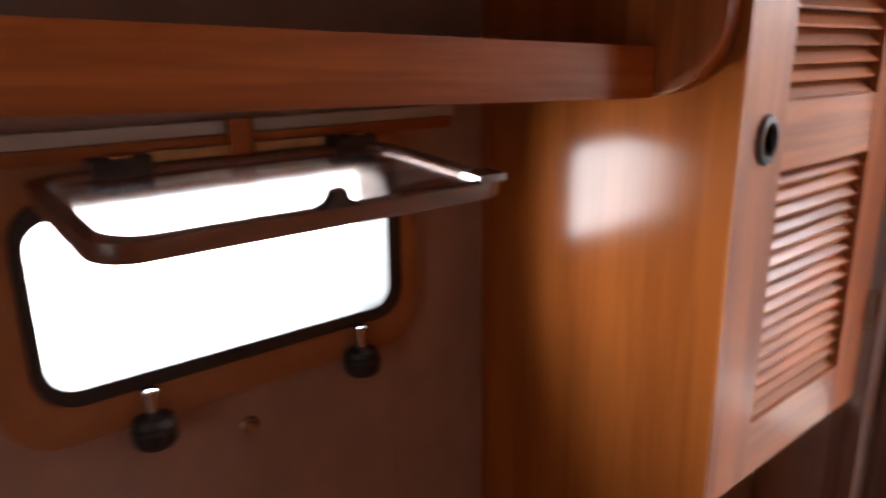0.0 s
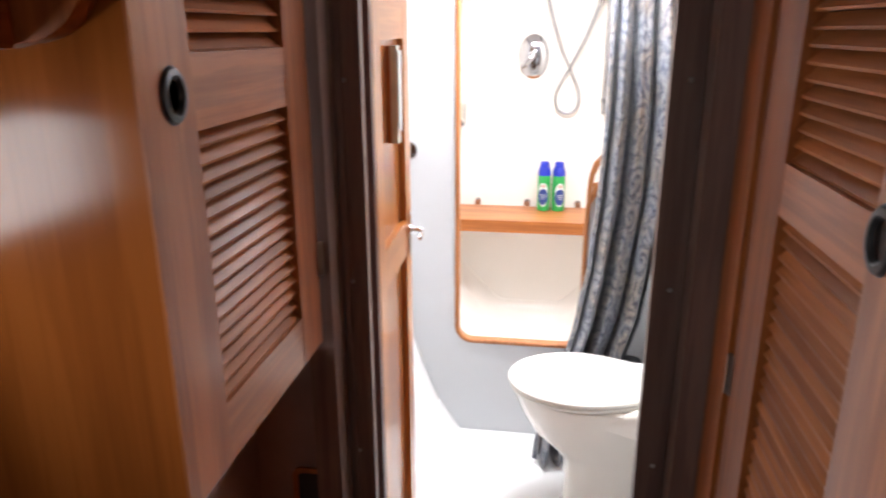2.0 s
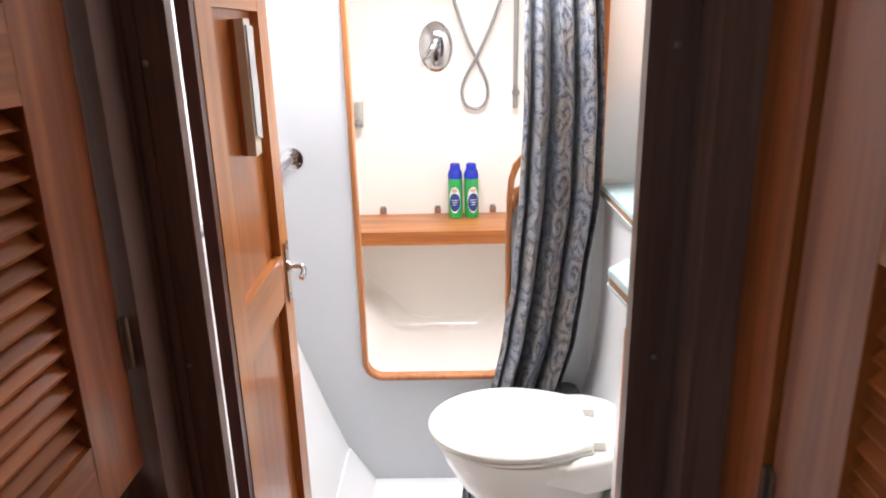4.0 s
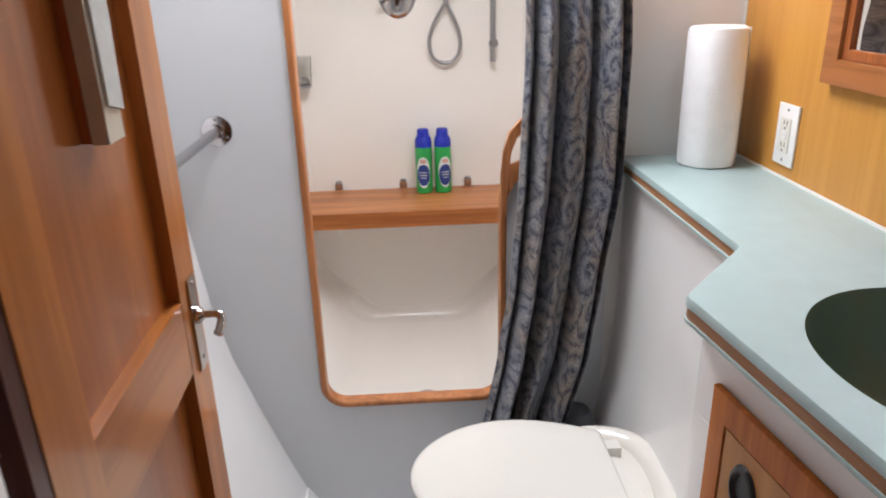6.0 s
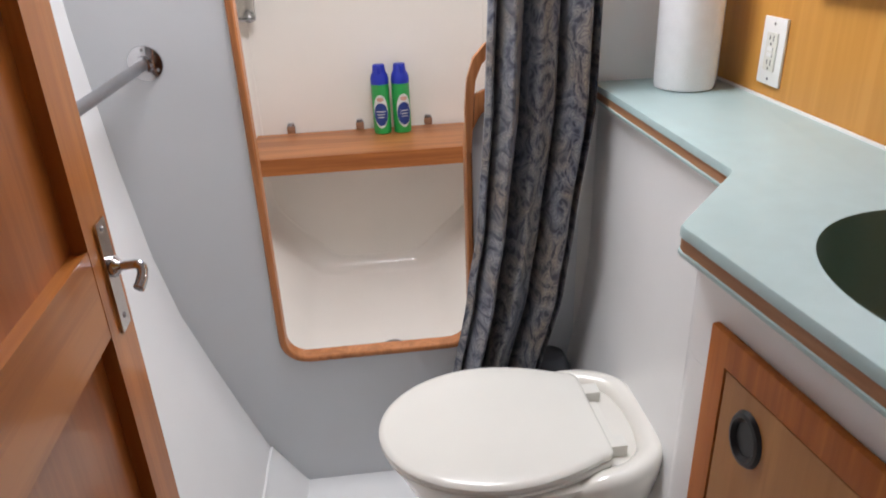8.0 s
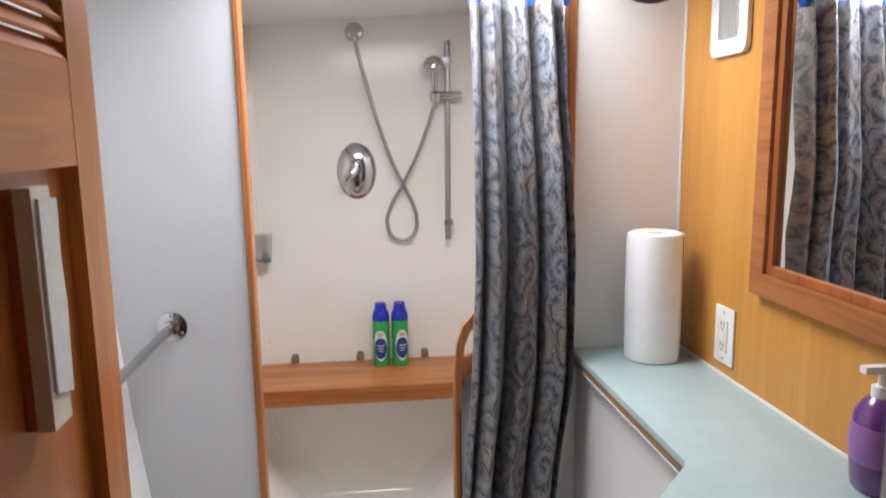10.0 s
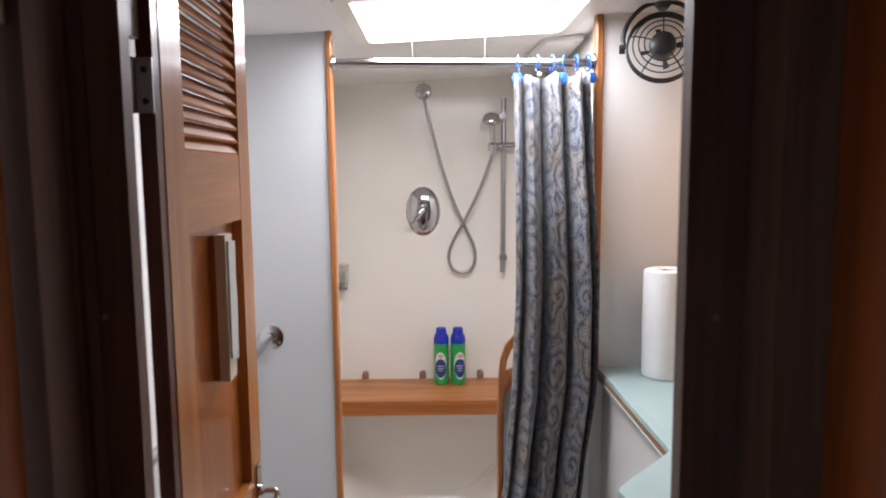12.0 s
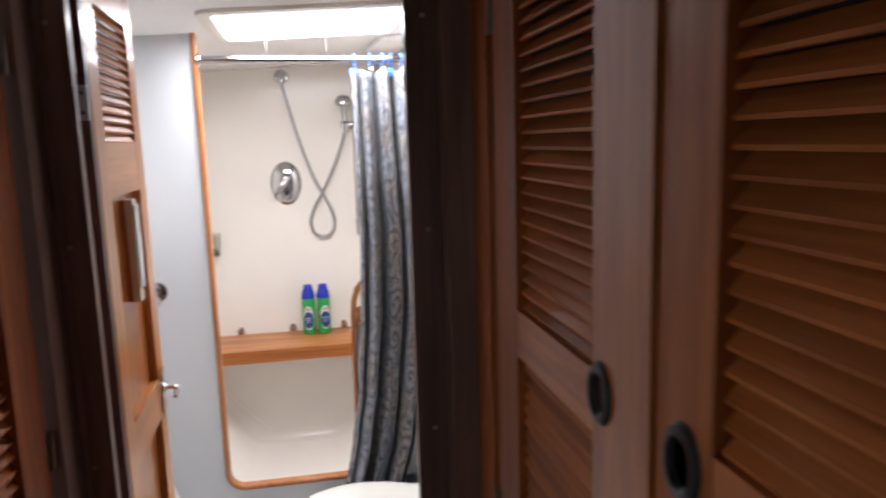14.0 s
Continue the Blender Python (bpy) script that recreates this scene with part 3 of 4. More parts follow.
# partition with the tall shower opening
top = 2.03
edge = [(0.195, top)]
edge += [(0.195 + 0.055 * (1 - math.cos(radians(a))), 0.396 + 0.055 * (1 - math.sin(radians(a)))) for a in range(0, 91, 15)]
edge += [(0.658 - 0.055 * (1 - math.sin(radians(a))), 0.396 + 0.055 * (1 - math.cos(radians(a)))) for a in range(0, 91, 15)]
edge += [(0.658, 0.90), (0.659, 0.94), (0.664, 0.965), (0.675, 0.985), (0.695, 0.999), (0.72, 1.005), (0.80, 1.007), (0.925, 1.007), (0.925, top)]
bm = bm_new()
prism(bm, [(-0.16, -0.02), (0.195, -0.02), (0.195, top), (-0.16, top)], XZ, PART_Y, PART_Y + 0.024)
low = [(0.195, -0.02)] + edge[1:15] + [(0.658, -0.02)]
prism(bm, low, XZ, PART_Y, PART_Y + 0.024)
prism(bm, [(0.658, -0.02)] + edge[15:-1] + [(0.925, -0.02)], XZ, PART_Y, PART_Y + 0.024)
structure("wall_partition", bm, laminate, "pale grey laminate partition with a shower opening")
structure("wall_partition_end", prism(bm_new(), [(0.9255, -0.02), (1.25, -0.02), (1.25, top + 0.03), (0.9255, top + 0.03)], XZ, PART_Y, PART_Y + 0.024), warm_white, "warm white panel between the shower post and the veneer")


def strip(name, line, w, d0, d1, material, label):
    """A lipped moulding along an open line in the partition."""
    n = len(line)
    rings = []
    for i, (u, v) in enumerate(line):
        a, b = Vector(line[max(i - 1, 0)]), Vector(line[min(i + 1, n - 1)])
        t = (b - a).normalized()
        s = Vector((t.y, -t.x))
        o, q = Vector((u, v)) + s * w, Vector((u, v)) - s * 0.004
        r = 0.0035
        rings.append([(o.x, d0, o.y), (o.x, d1 + r, o.y), (o.x - s.x * r, d1, o.y - s.y * r), (q.x + s.x * r, d1, q.y + s.y * r), (q.x, d1 + r, q.y), (q.x, d0, q.y)])
    return structure(name, loft(bm_new(), rings), material, label)


strip("trim_shower_opening", [(u, v) for u, v in edge[:-2]], 0.012, PART_Y + 0.028, PART_Y - 0.008, trim_wood, "varnished teak edging round the shower opening")
strip("trim_shower_post", [(0.928, 1.0), (0.928, top - 0.01)], 0.016, PART_Y + 0.028, PART_Y - 0.01, trim_wood, "varnished teak post at the shower opening")
gh = thing("grab_handle", pose(0.70, PART_Y - 0.009, 1.06), "varnished teak grab handle with a curved finger slot", "grab handle")
bm = bm_new()
arc_o = [(-0.044, -0.16), (-0.045, -0.06), (-0.040, 0.0), (-0.026, 0.045), (0.0, 0.074), (0.03, 0.088), (0.06, 0.09)]
arc_i = [(-0.032, -0.16), (-0.027, -0.06), (-0.021, 0.0), (-0.008, 0.032), (0.012, 0.054), (0.036, 0.067), (0.06, 0.069)]
rings = [[(o[0], 0.008, o[1]), (o[0], -0.008, o[1]), (i[0], -0.008, i[1]), (i[0], 0.008, i[1])] for o, i in zip(arc_o, arc_i)]
part("handle_board", loft(bm, rings), trim_wood, gh)
web = [(-0.0265, -0.105), (-0.0235, -0.03), (0.0, -0.021), (0.06, -0.02), (0.06, -0.052), (0.02, -0.055), (-0.004, -0.067), (-0.016, -0.085)]
part("lower_web", prism(bm_new(), web, XZ, -0.007, 0.007, 0.002), trim_wood, gh)

# shower
bm = bm_new()
sec = [(-0.03, 2.03), (-0.03, 0.62), (-0.03, 0.46), (-0.012, 0.34), (0.05, 0.24), (0.14, 0.13), (0.19, 0.075), (0.25, 0.052), (0.34, 0.05), (0.55, 0.05), (0.62, 0.053), (0.68, 0.078), (0.76, 0.15), (0.87, 0.27), (0.935, 0.36), (0.965, 0.48), (0.965, 0.62), (0.965, 2.1)]
sec = [(p.x, p.y) for p in smooth_path([(x, z, 0) for x, z in sec], 4)]
rings = [[(x, PART_Y + 0.0245, z) for x, z in sec]]
for a in range(0, 91, 10):
    cut = 0.075 * (1 - math.cos(radians(a)))
    rings.append([(x + cut * max(-1, min(1, (0.467 - x) / 0.3)), BACK_Y - 0.075 + 0.075 * math.sin(radians(a)), z + cut * max(0.0, 1 - z / 0.4)) for x, z in sec])
loft(bm, rings, False, False, False)
bmesh.ops.reverse_faces(bm, faces=bm.faces)
so = structure("wall_shower", bm, cream, "cream gelcoat shower moulding with a sloped pan")
md = so.modifiers.new("thickness", "SOLIDIFY")
md.thickness, md.offset = 0.01, -1
structure("wall_shower_back", box(bm_new(), -0.045, 0.98, BACK_Y - 0.0004, BACK_Y + 0.012, 0.03, 2.12), cream, "glossy cream back wall of the shower")
sf = thing("shower_shelf", pose(0.45, 3.73, 0.592), "thick varnished teak shelf across the shower", "shelf")
part("board", box(bm_new(), -0.43, 0.47, 0.0185, 0.325, 0.02, 0.058, 0.002), shelf_wood, sf)
part("front_edge", box(bm_new(), -0.43, 0.47, 0.0, 0.018, 0.0, 0.0595, 0.005, 3), timber("shelf_edge_teak", (0.21, 0.06, 0.014), (0.40, 0.135, 0.035), "x", 0.45, 0.1), sf, "rounded front edge")
for x in (0.149, 0.411, 0.675):
    h = thing("shelf_clip", pose(x, BACK_Y, 0.652), "small chrome shelf clip on the shower wall", "clip", "shower shelf clips")
    bm = bm_new()
    prism(bm, [(-0.015, 0.0), (0.015, 0.0), (0.016, 0.022), (0.011, 0.038), (-0.011, 0.038), (-0.016, 0.022)], XZ, -0.02, -0.001, 0.003)
    part("clip_body", bm, chrome, h)
dr = thing("shower_drain", pose(0.467, 3.43, 0.0515), "round steel shower drain in the pan", "drain")
part("flange", lathe(bm_new(), [(0.001, 0.004), (0.03, 0.004), (0.04, 0.003), (0.044, 0.0)], 24), steel, dr)


# ---- washroom inner walls ----
structure("wall_washroom_aft_port", box(bm_new(), -0.24, 0.15, 1.601, 1.607, 0.0, 2.02), laminate, "pale grey laminate wall beside the doorway")
structure("wall_washroom_aft_starboard", box(bm_new(), 0.732, 1.24, 1.601, 1.607, 0.0, 2.08), laminate, "pale grey laminate wall beside the doorway")
structure("wall_veneer", box(bm_new(), WOOD_X, WOOD_X + 0.02, 1.6075, PART_Y - 0.0005, 0.9, 2.07), honey, "honey-coloured veneer wall over the counter")
structure("trim_corner_bead", box(bm_new(), WOOD_X - 0.004, WOOD_X - 0.0002, PART_Y - 0.006, PART_Y - 0.0006, 1.04, 2.03, 0.001), caulk, "white sealant bead in the corner")

# ---- washroom door, standing open ----
DOOR_M = pose(0.196, 1.675, 0, 0, 0, 91.8)
bd = louvred_door("washroom_door", DOOR_M, 0.379, 0.06, 1.93, [(1.627, 1.862)], [(0.22, 1.023), (1.113, 1.530)], 0.066, 0.064,
                  "open varnished washroom door with louvres over sunk panels", door_wood, door_wood_x, 0.0178, 0.019, backed=False)
part("lip_strip", box(bm_new(), -0.019, -0.0003, 0.001, 0.018, 0.06, 1.93, 0.001), timber("door_edge_wood", (0.06, 0.014, 0.008), (0.12, 0.03, 0.015), "z", 0.4, 0.3), bd, "dark red-brown door edge")
bm = bm_new()
box(bm, 0.339, 0.365, -0.003, -0.0003, 1.012, 1.128, 0.001)
plate = part("lock_plate", bm, chrome, bd, "narrow chrome lock plate")
bm = bm_new()
lathe(bm, [(0.011, 0.0), (0.011, 0.004), (0.008, 0.007), (0.0055, 0.009)], 16, pose(0.352, -0.003, 1.08, 90, 0, 0))
tube(bm, smooth_path([(0.352, -0.008, 1.08), (0.352, -0.018, 1.08), (0.352, -0.027, 1.0795), (0.3495, -0.031, 1.076), (0.344, -0.0315, 1.0705), (0.338, -0.0305, 1.066), (0.333, -0.029, 1.063)], 5), [0.0048] * 10 + [0.0052] * 11 + [0.0056] * 10, 12)
part("lever_handle", bm, chrome, plate, "bright chrome lever handle")
for z in (1.026, 1.12):
    part("screw", lathe(bm_new(), [(0.0005, 0.0016), (0.0028, 0.001), (0.0034, 0.0)], 10, pose(0.352, -0.003, z, 90, 0, 0)), steel, plate)
for z in (0.3, 1.69):
    bm = bm_new()
    box(bm, -0.0225, -0.0195, 0.001, 0.018, z - 0.028, z + 0.028, 0.0005)
    tube(bm, [(-0.0225, 0.0215, z - 0.028), (-0.0225, 0.0215, z + 0.028)], 0.004, 8)
    h = part("hinge", bm, steel, bd, "steel butt hinge")
    for dz in (-0.016, 0.016):
        part("hinge_screw", lathe(bm_new(), [(0.0005, 0.0012), (0.003, 0.0008), (0.0036, 0.0)], 10, pose(-0.0225, 0.009, z + dz, 0, -90, 0)), black, h)
# slim paper box on the door panel
nb = thing("paper_box", DOOR_M @ pose(0.205, 0.0143, 1.316), "slim ivory card box hung on the door panel", "holder")
# brown wooden back stands in for shade on the box's side
part("back_board", box(bm_new(), -0.017, 0.017, -0.008, 0.0, 0.0, 0.2, 0.002), teak, nb)
part("box_front", box(bm_new(), -0.018, 0.018, -0.022, -0.0082, -0.001, 0.201, 0.003), ivory, nb, "ivory card front")
bm = bm_new()
prism(bm, [(-0.012, 0.03), (0.02, 0.022), (0.022, 0.06), (0.025, 0.10), (0.021, 0.14), (0.024, 0.19), (-0.012, 0.192)], XZ, -0.025, -0.0225)
part("paper_sheet", bm, label_white, nb, "loose curled white sheet")

# ---- counter and vanity ----
FRONT = [(0.7995, 2.075), (0.7967, 2.09), (0.7985, 2.1015), (0.805, 2.111), (0.9385, 2.2595), (0.944, 2.267), (0.946, 2.277), (0.937, 2.883)]
outline = FRONT + [(1.2035, 2.883), (1.2035, 1.6085), (0.852, 1.6085)]
SC = (1.05, 1.90)
angs = sorted({round(math.atan2(y - SC[1], x - SC[0]), 6) for x, y in outline} | {round(-math.pi + 2 * math.pi * i / 72, 6) for i in range(72)})


def to_edge(a, line):
    dx, dy = math.cos(a), math.sin(a)
    best = None
    for (x0, y0), (x1, y1) in zip(line, line[1:] + line[:1]):
        ex, ey = x1 - x0, y1 - y0
        det = ex * dy - ey * dx
        if abs(det) < 1e-9:
            continue
        k = (ex * (y0 - SC[1]) - ey * (x0 - SC[0])) / det
        s = (dx * (y0 - SC[1]) - dy * (x0 - SC[0])) / det
        if k > 0 and -1e-4 <= s <= 1.0001 and (best is None or k < best):
            best = k
    return (SC[0] + best * dx, SC[1] + best * dy)


def on_sink(a, k=1.0):
    rx, ry = 0.172 * k, 0.196 * k
    q = 1 / math.sqrt((math.cos(a) / rx) ** 2 + (math.sin(a) / ry) ** 2)
    return (SC[0] + q * math.cos(a), SC[1] + q * math.sin(a))


ct = thing("countertop", pose(0, 0, 0), "teal laminate countertop with a thin wooden edge stripe", "countertop")
bm = bm_new()
oe, oi = [to_edge(a, outline) for a in angs], [on_sink(a) for a in angs]
inset = [(x + (SC[0] - x) * 0.008, y + (SC[1] - y) * 0.008) for x, y in oe]
rows = [[(x, y, 1.0265) for x, y in oe], [(x, y, 1.036) for x, y in oe], [(x, y, 1.04) for x, y in inset], [(x, y, 1.04) for x, y in oi], [(x, y, 1.02) for x, y in oi]]
part("laminate_top", loft(bm, rows, False, False), teal, ct)
part("edge_stripe", prism(bm_new(), [(x + 0.0025, y) for x, y in FRONT] + [(0.99, 2.883), (1.0, 2.30), (0.88, 2.10), (0.91, 1.6085)] + [(0.8545, 1.6085)], XY, 1.0095, 1.0264), stripe_wood, ct, "brown wooden edge stripe")
part("lower_edge", prism(bm_new(), FRONT + [(0.99, 2.883), (1.0, 2.30), (0.88, 2.10), (0.91, 1.6085), (0.852, 1.6085)], XY, 1.0038, 1.0094, 0.001), teal, ct)
bs = thing("wash_basin", pose(SC[0], SC[1], 1.02), "dark green oval wash basin sunk in the counter", "basin")
prof = [(1.0, 0.0195), (0.995, 0.016), (0.98, -0.01), (0.93, -0.06), (0.82, -0.10), (0.6, -0.125), (0.3, -0.134), (0.12, -0.136)]
rings = [[(p[0] - SC[0], p[1] - SC[1], z) for p in (on_sink(2 * math.pi * i / 64, k) for i in range(64))] for k, z in prof]
part("bowl", loft(bm_new(), rings, False, True), green, bs)
part("waste", lathe(bm_new(), [(0.001, 0.003), (0.016, 0.003), (0.02, 0.002), (0.022, 0.0)], 20, pose(0, 0, -0.1358)), chrome, bs, "chrome waste")
structure("trim_counter_bead", box(bm_new(), WOOD_X - 0.0062, WOOD_X - 0.0021, 1.61, PART_Y - 0.002, 1.0402, 1.045, 0.0015), caulk, "white sealant bead behind the counter")

vn = thing("vanity_cabinet", pose(0.832, 2.068, 0, 0, 0, -83.3), "white vanity cabinet with a wood-framed door", "cabinet")
bm = bm_new()
body = [(0.02, 0.0), (0.462, 0.0), (0.46, 0.3), (-0.10, 0.30), (-0.175, 0.145), (-0.066, 0.036), (-0.060, 0.020), (-0.046, 0.007), (-0.028, 0.001)]
prism(bm, body, XY, 0.0, 0.86)
skin = [(0.462, 0.0), (-0.028, 0.001), (-0.046, 0.007), (-0.060, 0.020), (-0.066, 0.036), (-0.175, 0.145), (-0.10, 0.30), (-0.088, 0.295), (-0.16, 0.148), (-0.054, 0.041), (-0.049, 0.028), (-0.04, 0.018), (-0.026, 0.013), (0.462, 0.012)]
prism(bm, skin, XY, 0.8605, 1.0035)
part("body", bm, liner, vn)
fo, fi = [(0.022, 0.24), (0.44, 0.24), (0.44, 0.938), (0.022, 0.938)], [(0.056, 0.275), (0.40, 0.275), (0.40, 0.896), (0.056, 0.896)]
part("door_frame", frame_ring(bm_new(), fo, fi, XZ, -0.012, -0.0004, 0.003), cab_frame, vn, "reddish wooden door frame")
vd = part("door", box(bm_new(), 0.058, 0.398, -0.010, -0.0004, 0.277, 0.894, 0.002), honey_x, vn, "honey-coloured veneer door")
part("finger_pull", finger_pull(bm_new(), 0.108, 0.836, -0.0102, 0.027, 0.0165, 1.35), black, vd, "black oval flush finger pull")
bm = bm_new()
prism(bm, [(0.957, 1.0035), (0.957, 0.66), (0.952, 0.58), (0.94, 0.47), (0.905, 0.30), (0.86, 0.12), (0.835, 0.0), (1.2, 0.0), (1.2, 1.0035)], XZ, 2.262, PART_Y - 0.0005)
structure("wall_ledge_front", bm, liner, "white panel under the ledge, swelling towards the floor")

# ---- things on and over the counter ----
pr = thing("paper_towel_roll", pose(1.101, 2.777, 1.0405) @ Matrix.Diagonal((1.04, 1.04, 1.05, 1)), "full white paper towel roll standing on the ledge", "paper roll")
bm = bm_new()
prof = [(0.0205, 0.003), (0.0205, 0.274), (0.024, 0.278), (0.05, 0.2795), (0.0565, 0.276), (0.0585, 0.268), (0.0595, 0.14), (0.0585, 0.01), (0.057, 0.002), (0.05, 0.0), (0.024, 0.0005)]
rings = []
for r, z in prof:
    rings.append([((r + (0.0006 * math.sin(5 * a) + 0.0004 * math.sin(13 * a + 40 * z) if r > 0.04 else 0)) * math.cos(a), (r + (0.0006 * math.sin(5 * a) if r > 0.04 else 0)) * math.sin(a), z) for a in (2 * math.pi * i / 48 for i in range(48))])
part("paper", loft(bm, rings + [rings[0]], False, False), tissue, pr)
part("core", lathe(bm_new(), [(0.017, 0.002), (0.0203, 0.002), (0.0203, 0.2745), (0.017, 0.2745), (0.017, 0.002)], 24), paint("brown_card", (0.35, 0.24, 0.14), 0.9, 0.1, 40), pr, "brown card core")
bm = bm_new()
rings = [[(0.0602 * math.cos(a), 0.0602 * math.sin(a), 0.001 + 0.0015 * math.sin(9 * a)), (0.0602 * math.cos(a), 0.0602 * math.sin(a), 0.2755), (0.0608 * math.cos(a), 0.0608 * math.sin(a), 0.2755), (0.0608 * math.cos(a), 0.0608 * math.sin(a), 0.001 + 0.0015 * math.sin(9 * a))] for a in (radians(-20 + 4 * i) for i in range(16))]
part("loose_sheet", loft(bm, rings), tissue, pr, "loose outer sheet")

ol = thing("wall_outlet", pose(WOOD_X, 2.638, 1.128, 0, 0, -90), "white wall outlet with a reset button on the veneer", "outlet")
part("cover_plate", prism(bm_new(), [(-0.0375, -0.061), (0.0375, -0.061), (0.0375, 0.061), (-0.0375, 0.061)], XZ, -0.006, -0.0002, 0.0025), white_plastic, ol)
rc = part("receptacle", box(bm_new(), -0.0175, 0.0175, -0.0085, -0.0055, -0.034, 0.034, 0.0015), paint("ivory_outlet", (0.72, 0.70, 0.62), 0.35, 0.03, 20), ol)
for dz in (-0.022, 0.022):
    for dx, h in ((-0.006, 0.004), (0.006, 0.005)):
        part("slot", box(bm_new(), dx - 0.001, dx + 0.001, -0.009, -0.0084, dz - h + 0.003, dz + h + 0.003), black, rc)
    part("ground_hole", lathe(bm_new(), [(0.0001, 0.0005), (0.0024, 0.0005), (0.0024, 0.0)], 10, pose(0, -0.0086, dz - 0.008, 90, 0, 0)), black, rc)
for dz in (-0.005, 0.005):
    part("button", box(bm_new(), -0.009, 0.009, -0.0105, -0.0084, dz - 0.0035, dz + 0.0035, 0.0008), white_plastic, rc)
for dz in (-0.05, 0.05):
    part("screw", lathe(bm_new(), [(0.0005, 0.0014), (0.0026, 0.001), (0.003, 0.0)], 10, pose(0, -0.006, dz, 90, 0, 0)), steel, ol)

mr_t = thing("wall_mirror", pose(WOOD_X, 2.526, 1.247, 0, 0, -90), "wall mirror in a broad moulded teak frame", "mirror")
MW, MH = 0.76, 0.70
rect = lambda d: [(d, d), (MW - d, d), (MW - d, MH - d), (d, MH - d)]
part("frame", frame_ring(bm_new(), rect(0.0), rect(0.044), XZ, -0.022, -0.0003, 0.005), mirror_wood, mr_t)
part("inner_bead", frame_ring(bm_new(), rect(0.0442), rect(0.062), XZ, -0.015, -0.0003, 0.004), teak, mr_t, "darker inner bead")
part("glass", box(bm_new(), 0.058, MW - 0.058, -0.008, -0.0004, 0.058, MH - 0.058), mirror_silver, mr_t, "mirror glass")

vt = thing("wall_vent", pose(WOOD_X, 2.672, 1.826, 0, 0, -90), "white plastic wall vent with upright slats", "vent")
part("vent_frame", frame_ring(bm_new(), rounded(-0.073, 0.073, -0.121, 0.121, 0.022), rounded(-0.04, 0.04, -0.088, 0.088, 0.006), XZ, -0.012, -0.0003, 0.004), white_plastic, vt)
# dark grey sheet coloured as the shade between the vent slats
part("shade_backing", box(bm_new(), -0.0402, 0.0402, -0.002, -0.0004, -0.0882, 0.0882), paint("vent_shadow_grey", (0.13, 0.125, 0.115), 0.7), vt)
me = mesh_of("slat", prism(bm_new(), [(-0.0024, -0.009), (-0.0004, -0.009), (0.0012, -0.002), (-0.0008, -0.002)], lambda u, v, w: (u, v, w), -0.0875, 0.0875), white_plastic)
for i in range(6):
    s = new("slat", me)
    s.parent = vt
    s.matrix_basis = pose(-0.032 + i * 0.0128, 0, 0)

sb = thing("soap_bottle", pose(1.172, 2.15, 1.0405), "purple liquid soap bottle standing beside the basin", "bottle")
bm = bm_new()
lathe(bm, [(0.024, 0.0), (0.028, 0.006), (0.031, 0.04), (0.033, 0.08), (0.029, 0.115), (0.018, 0.135), (0.012, 0.14)], 28, None, 1.0, 1.2)
part("bottle_body", bm, purple, sb)
part("label", lathe(bm_new(), [(0.0318, 0.045), (0.0336, 0.078), (0.0312, 0.1)], 28, None, 1.0, 1.2), pink_label, sb, "lilac label")
bm = bm_new()
lathe(bm, [(0.0125, 0.14), (0.0125, 0.155), (0.005, 0.157), (0.005, 0.178)], 16)
box(bm, -0.03, 0.008, -0.007, 0.007, 0.176, 0.186, 0.003)
part("pump", bm, white_plastic, sb, "white pump top")

# cabin fan under the ceiling
FANM = pose(1.062, 2.742, 1.912, 78, 0, -14)
fn = thing("cabin_fan", FANM, "black cabin fan in a round wire cage on a yoke", "fan")
for r, z in ((0.088, 0.0), (0.088, -0.012), (0.088, -0.024), (0.074, 0.011), (0.06, 0.017), (0.046, 0.02)):
    part("cage_ring", ring_tube(bm_new(), pose(0, 0, z), r, 0.0026 if r > 0.08 else 0.0018, 36, 6), black, fn)
for i in range(5):
    a = 2 * math.pi * i / 5 + 0.3
    bm = bm_new()
    tube(bm, [(0.02 * math.cos(a), 0.02 * math.sin(a), 0.022), (0.06 * math.cos(a), 0.06 * math.sin(a), 0.0175), (0.088 * math.cos(a), 0.088 * math.sin(a), 0.0), (0.088 * math.cos(a), 0.088 * math.sin(a), -0.022)], 0.002, 6)
    part("cage_spoke", bm, black, fn)
part("hub", lathe(bm_new(), [(0.002, 0.028), (0.02, 0.027), (0.031, 0.019), (0.034, 0.0), (0.03, -0.03), (0.02, -0.05), (0.003, -0.052)], 24), black, fn)
for i in range(4):
    a = math.pi / 2 * i + 0.2
    bm = bm_new()
    ring = [[(q * math.cos(a + da) , q * math.sin(a + da), dz) for da, dz in ((-0.14, -0.024), (0.14, -0.018), (0.14, -0.0195), (-0.14, -0.0255))] for q in (0.028, 0.042, 0.054)]
    part("blade", loft(bm, ring), rubber, fn)
bm = bm_new()
tube(bm, smooth_path([(-0.092, 0.0, -0.012), (-0.098, 0.03, -0.012), (-0.082, 0.075, -0.012), (-0.045, 0.112, -0.012), (0.0, 0.12, -0.012), (0.045, 0.112, -0.012), (0.082, 0.075, -0.012), (0.098, 0.03, -0.012), (0.092, 0.0, -0.012)], 5), 0.006, 8)
part("yoke", bm, black, fn)
for x in (-0.1, 0.1):
    part("knob", lathe(bm_new(), [(0.004, -0.008), (0.012, -0.007), (0.012, 0.007), (0.004, 0.008)], 16, pose(x, 0, -0.012, 0, 90, 0)), black, fn)
bm = bm_new()
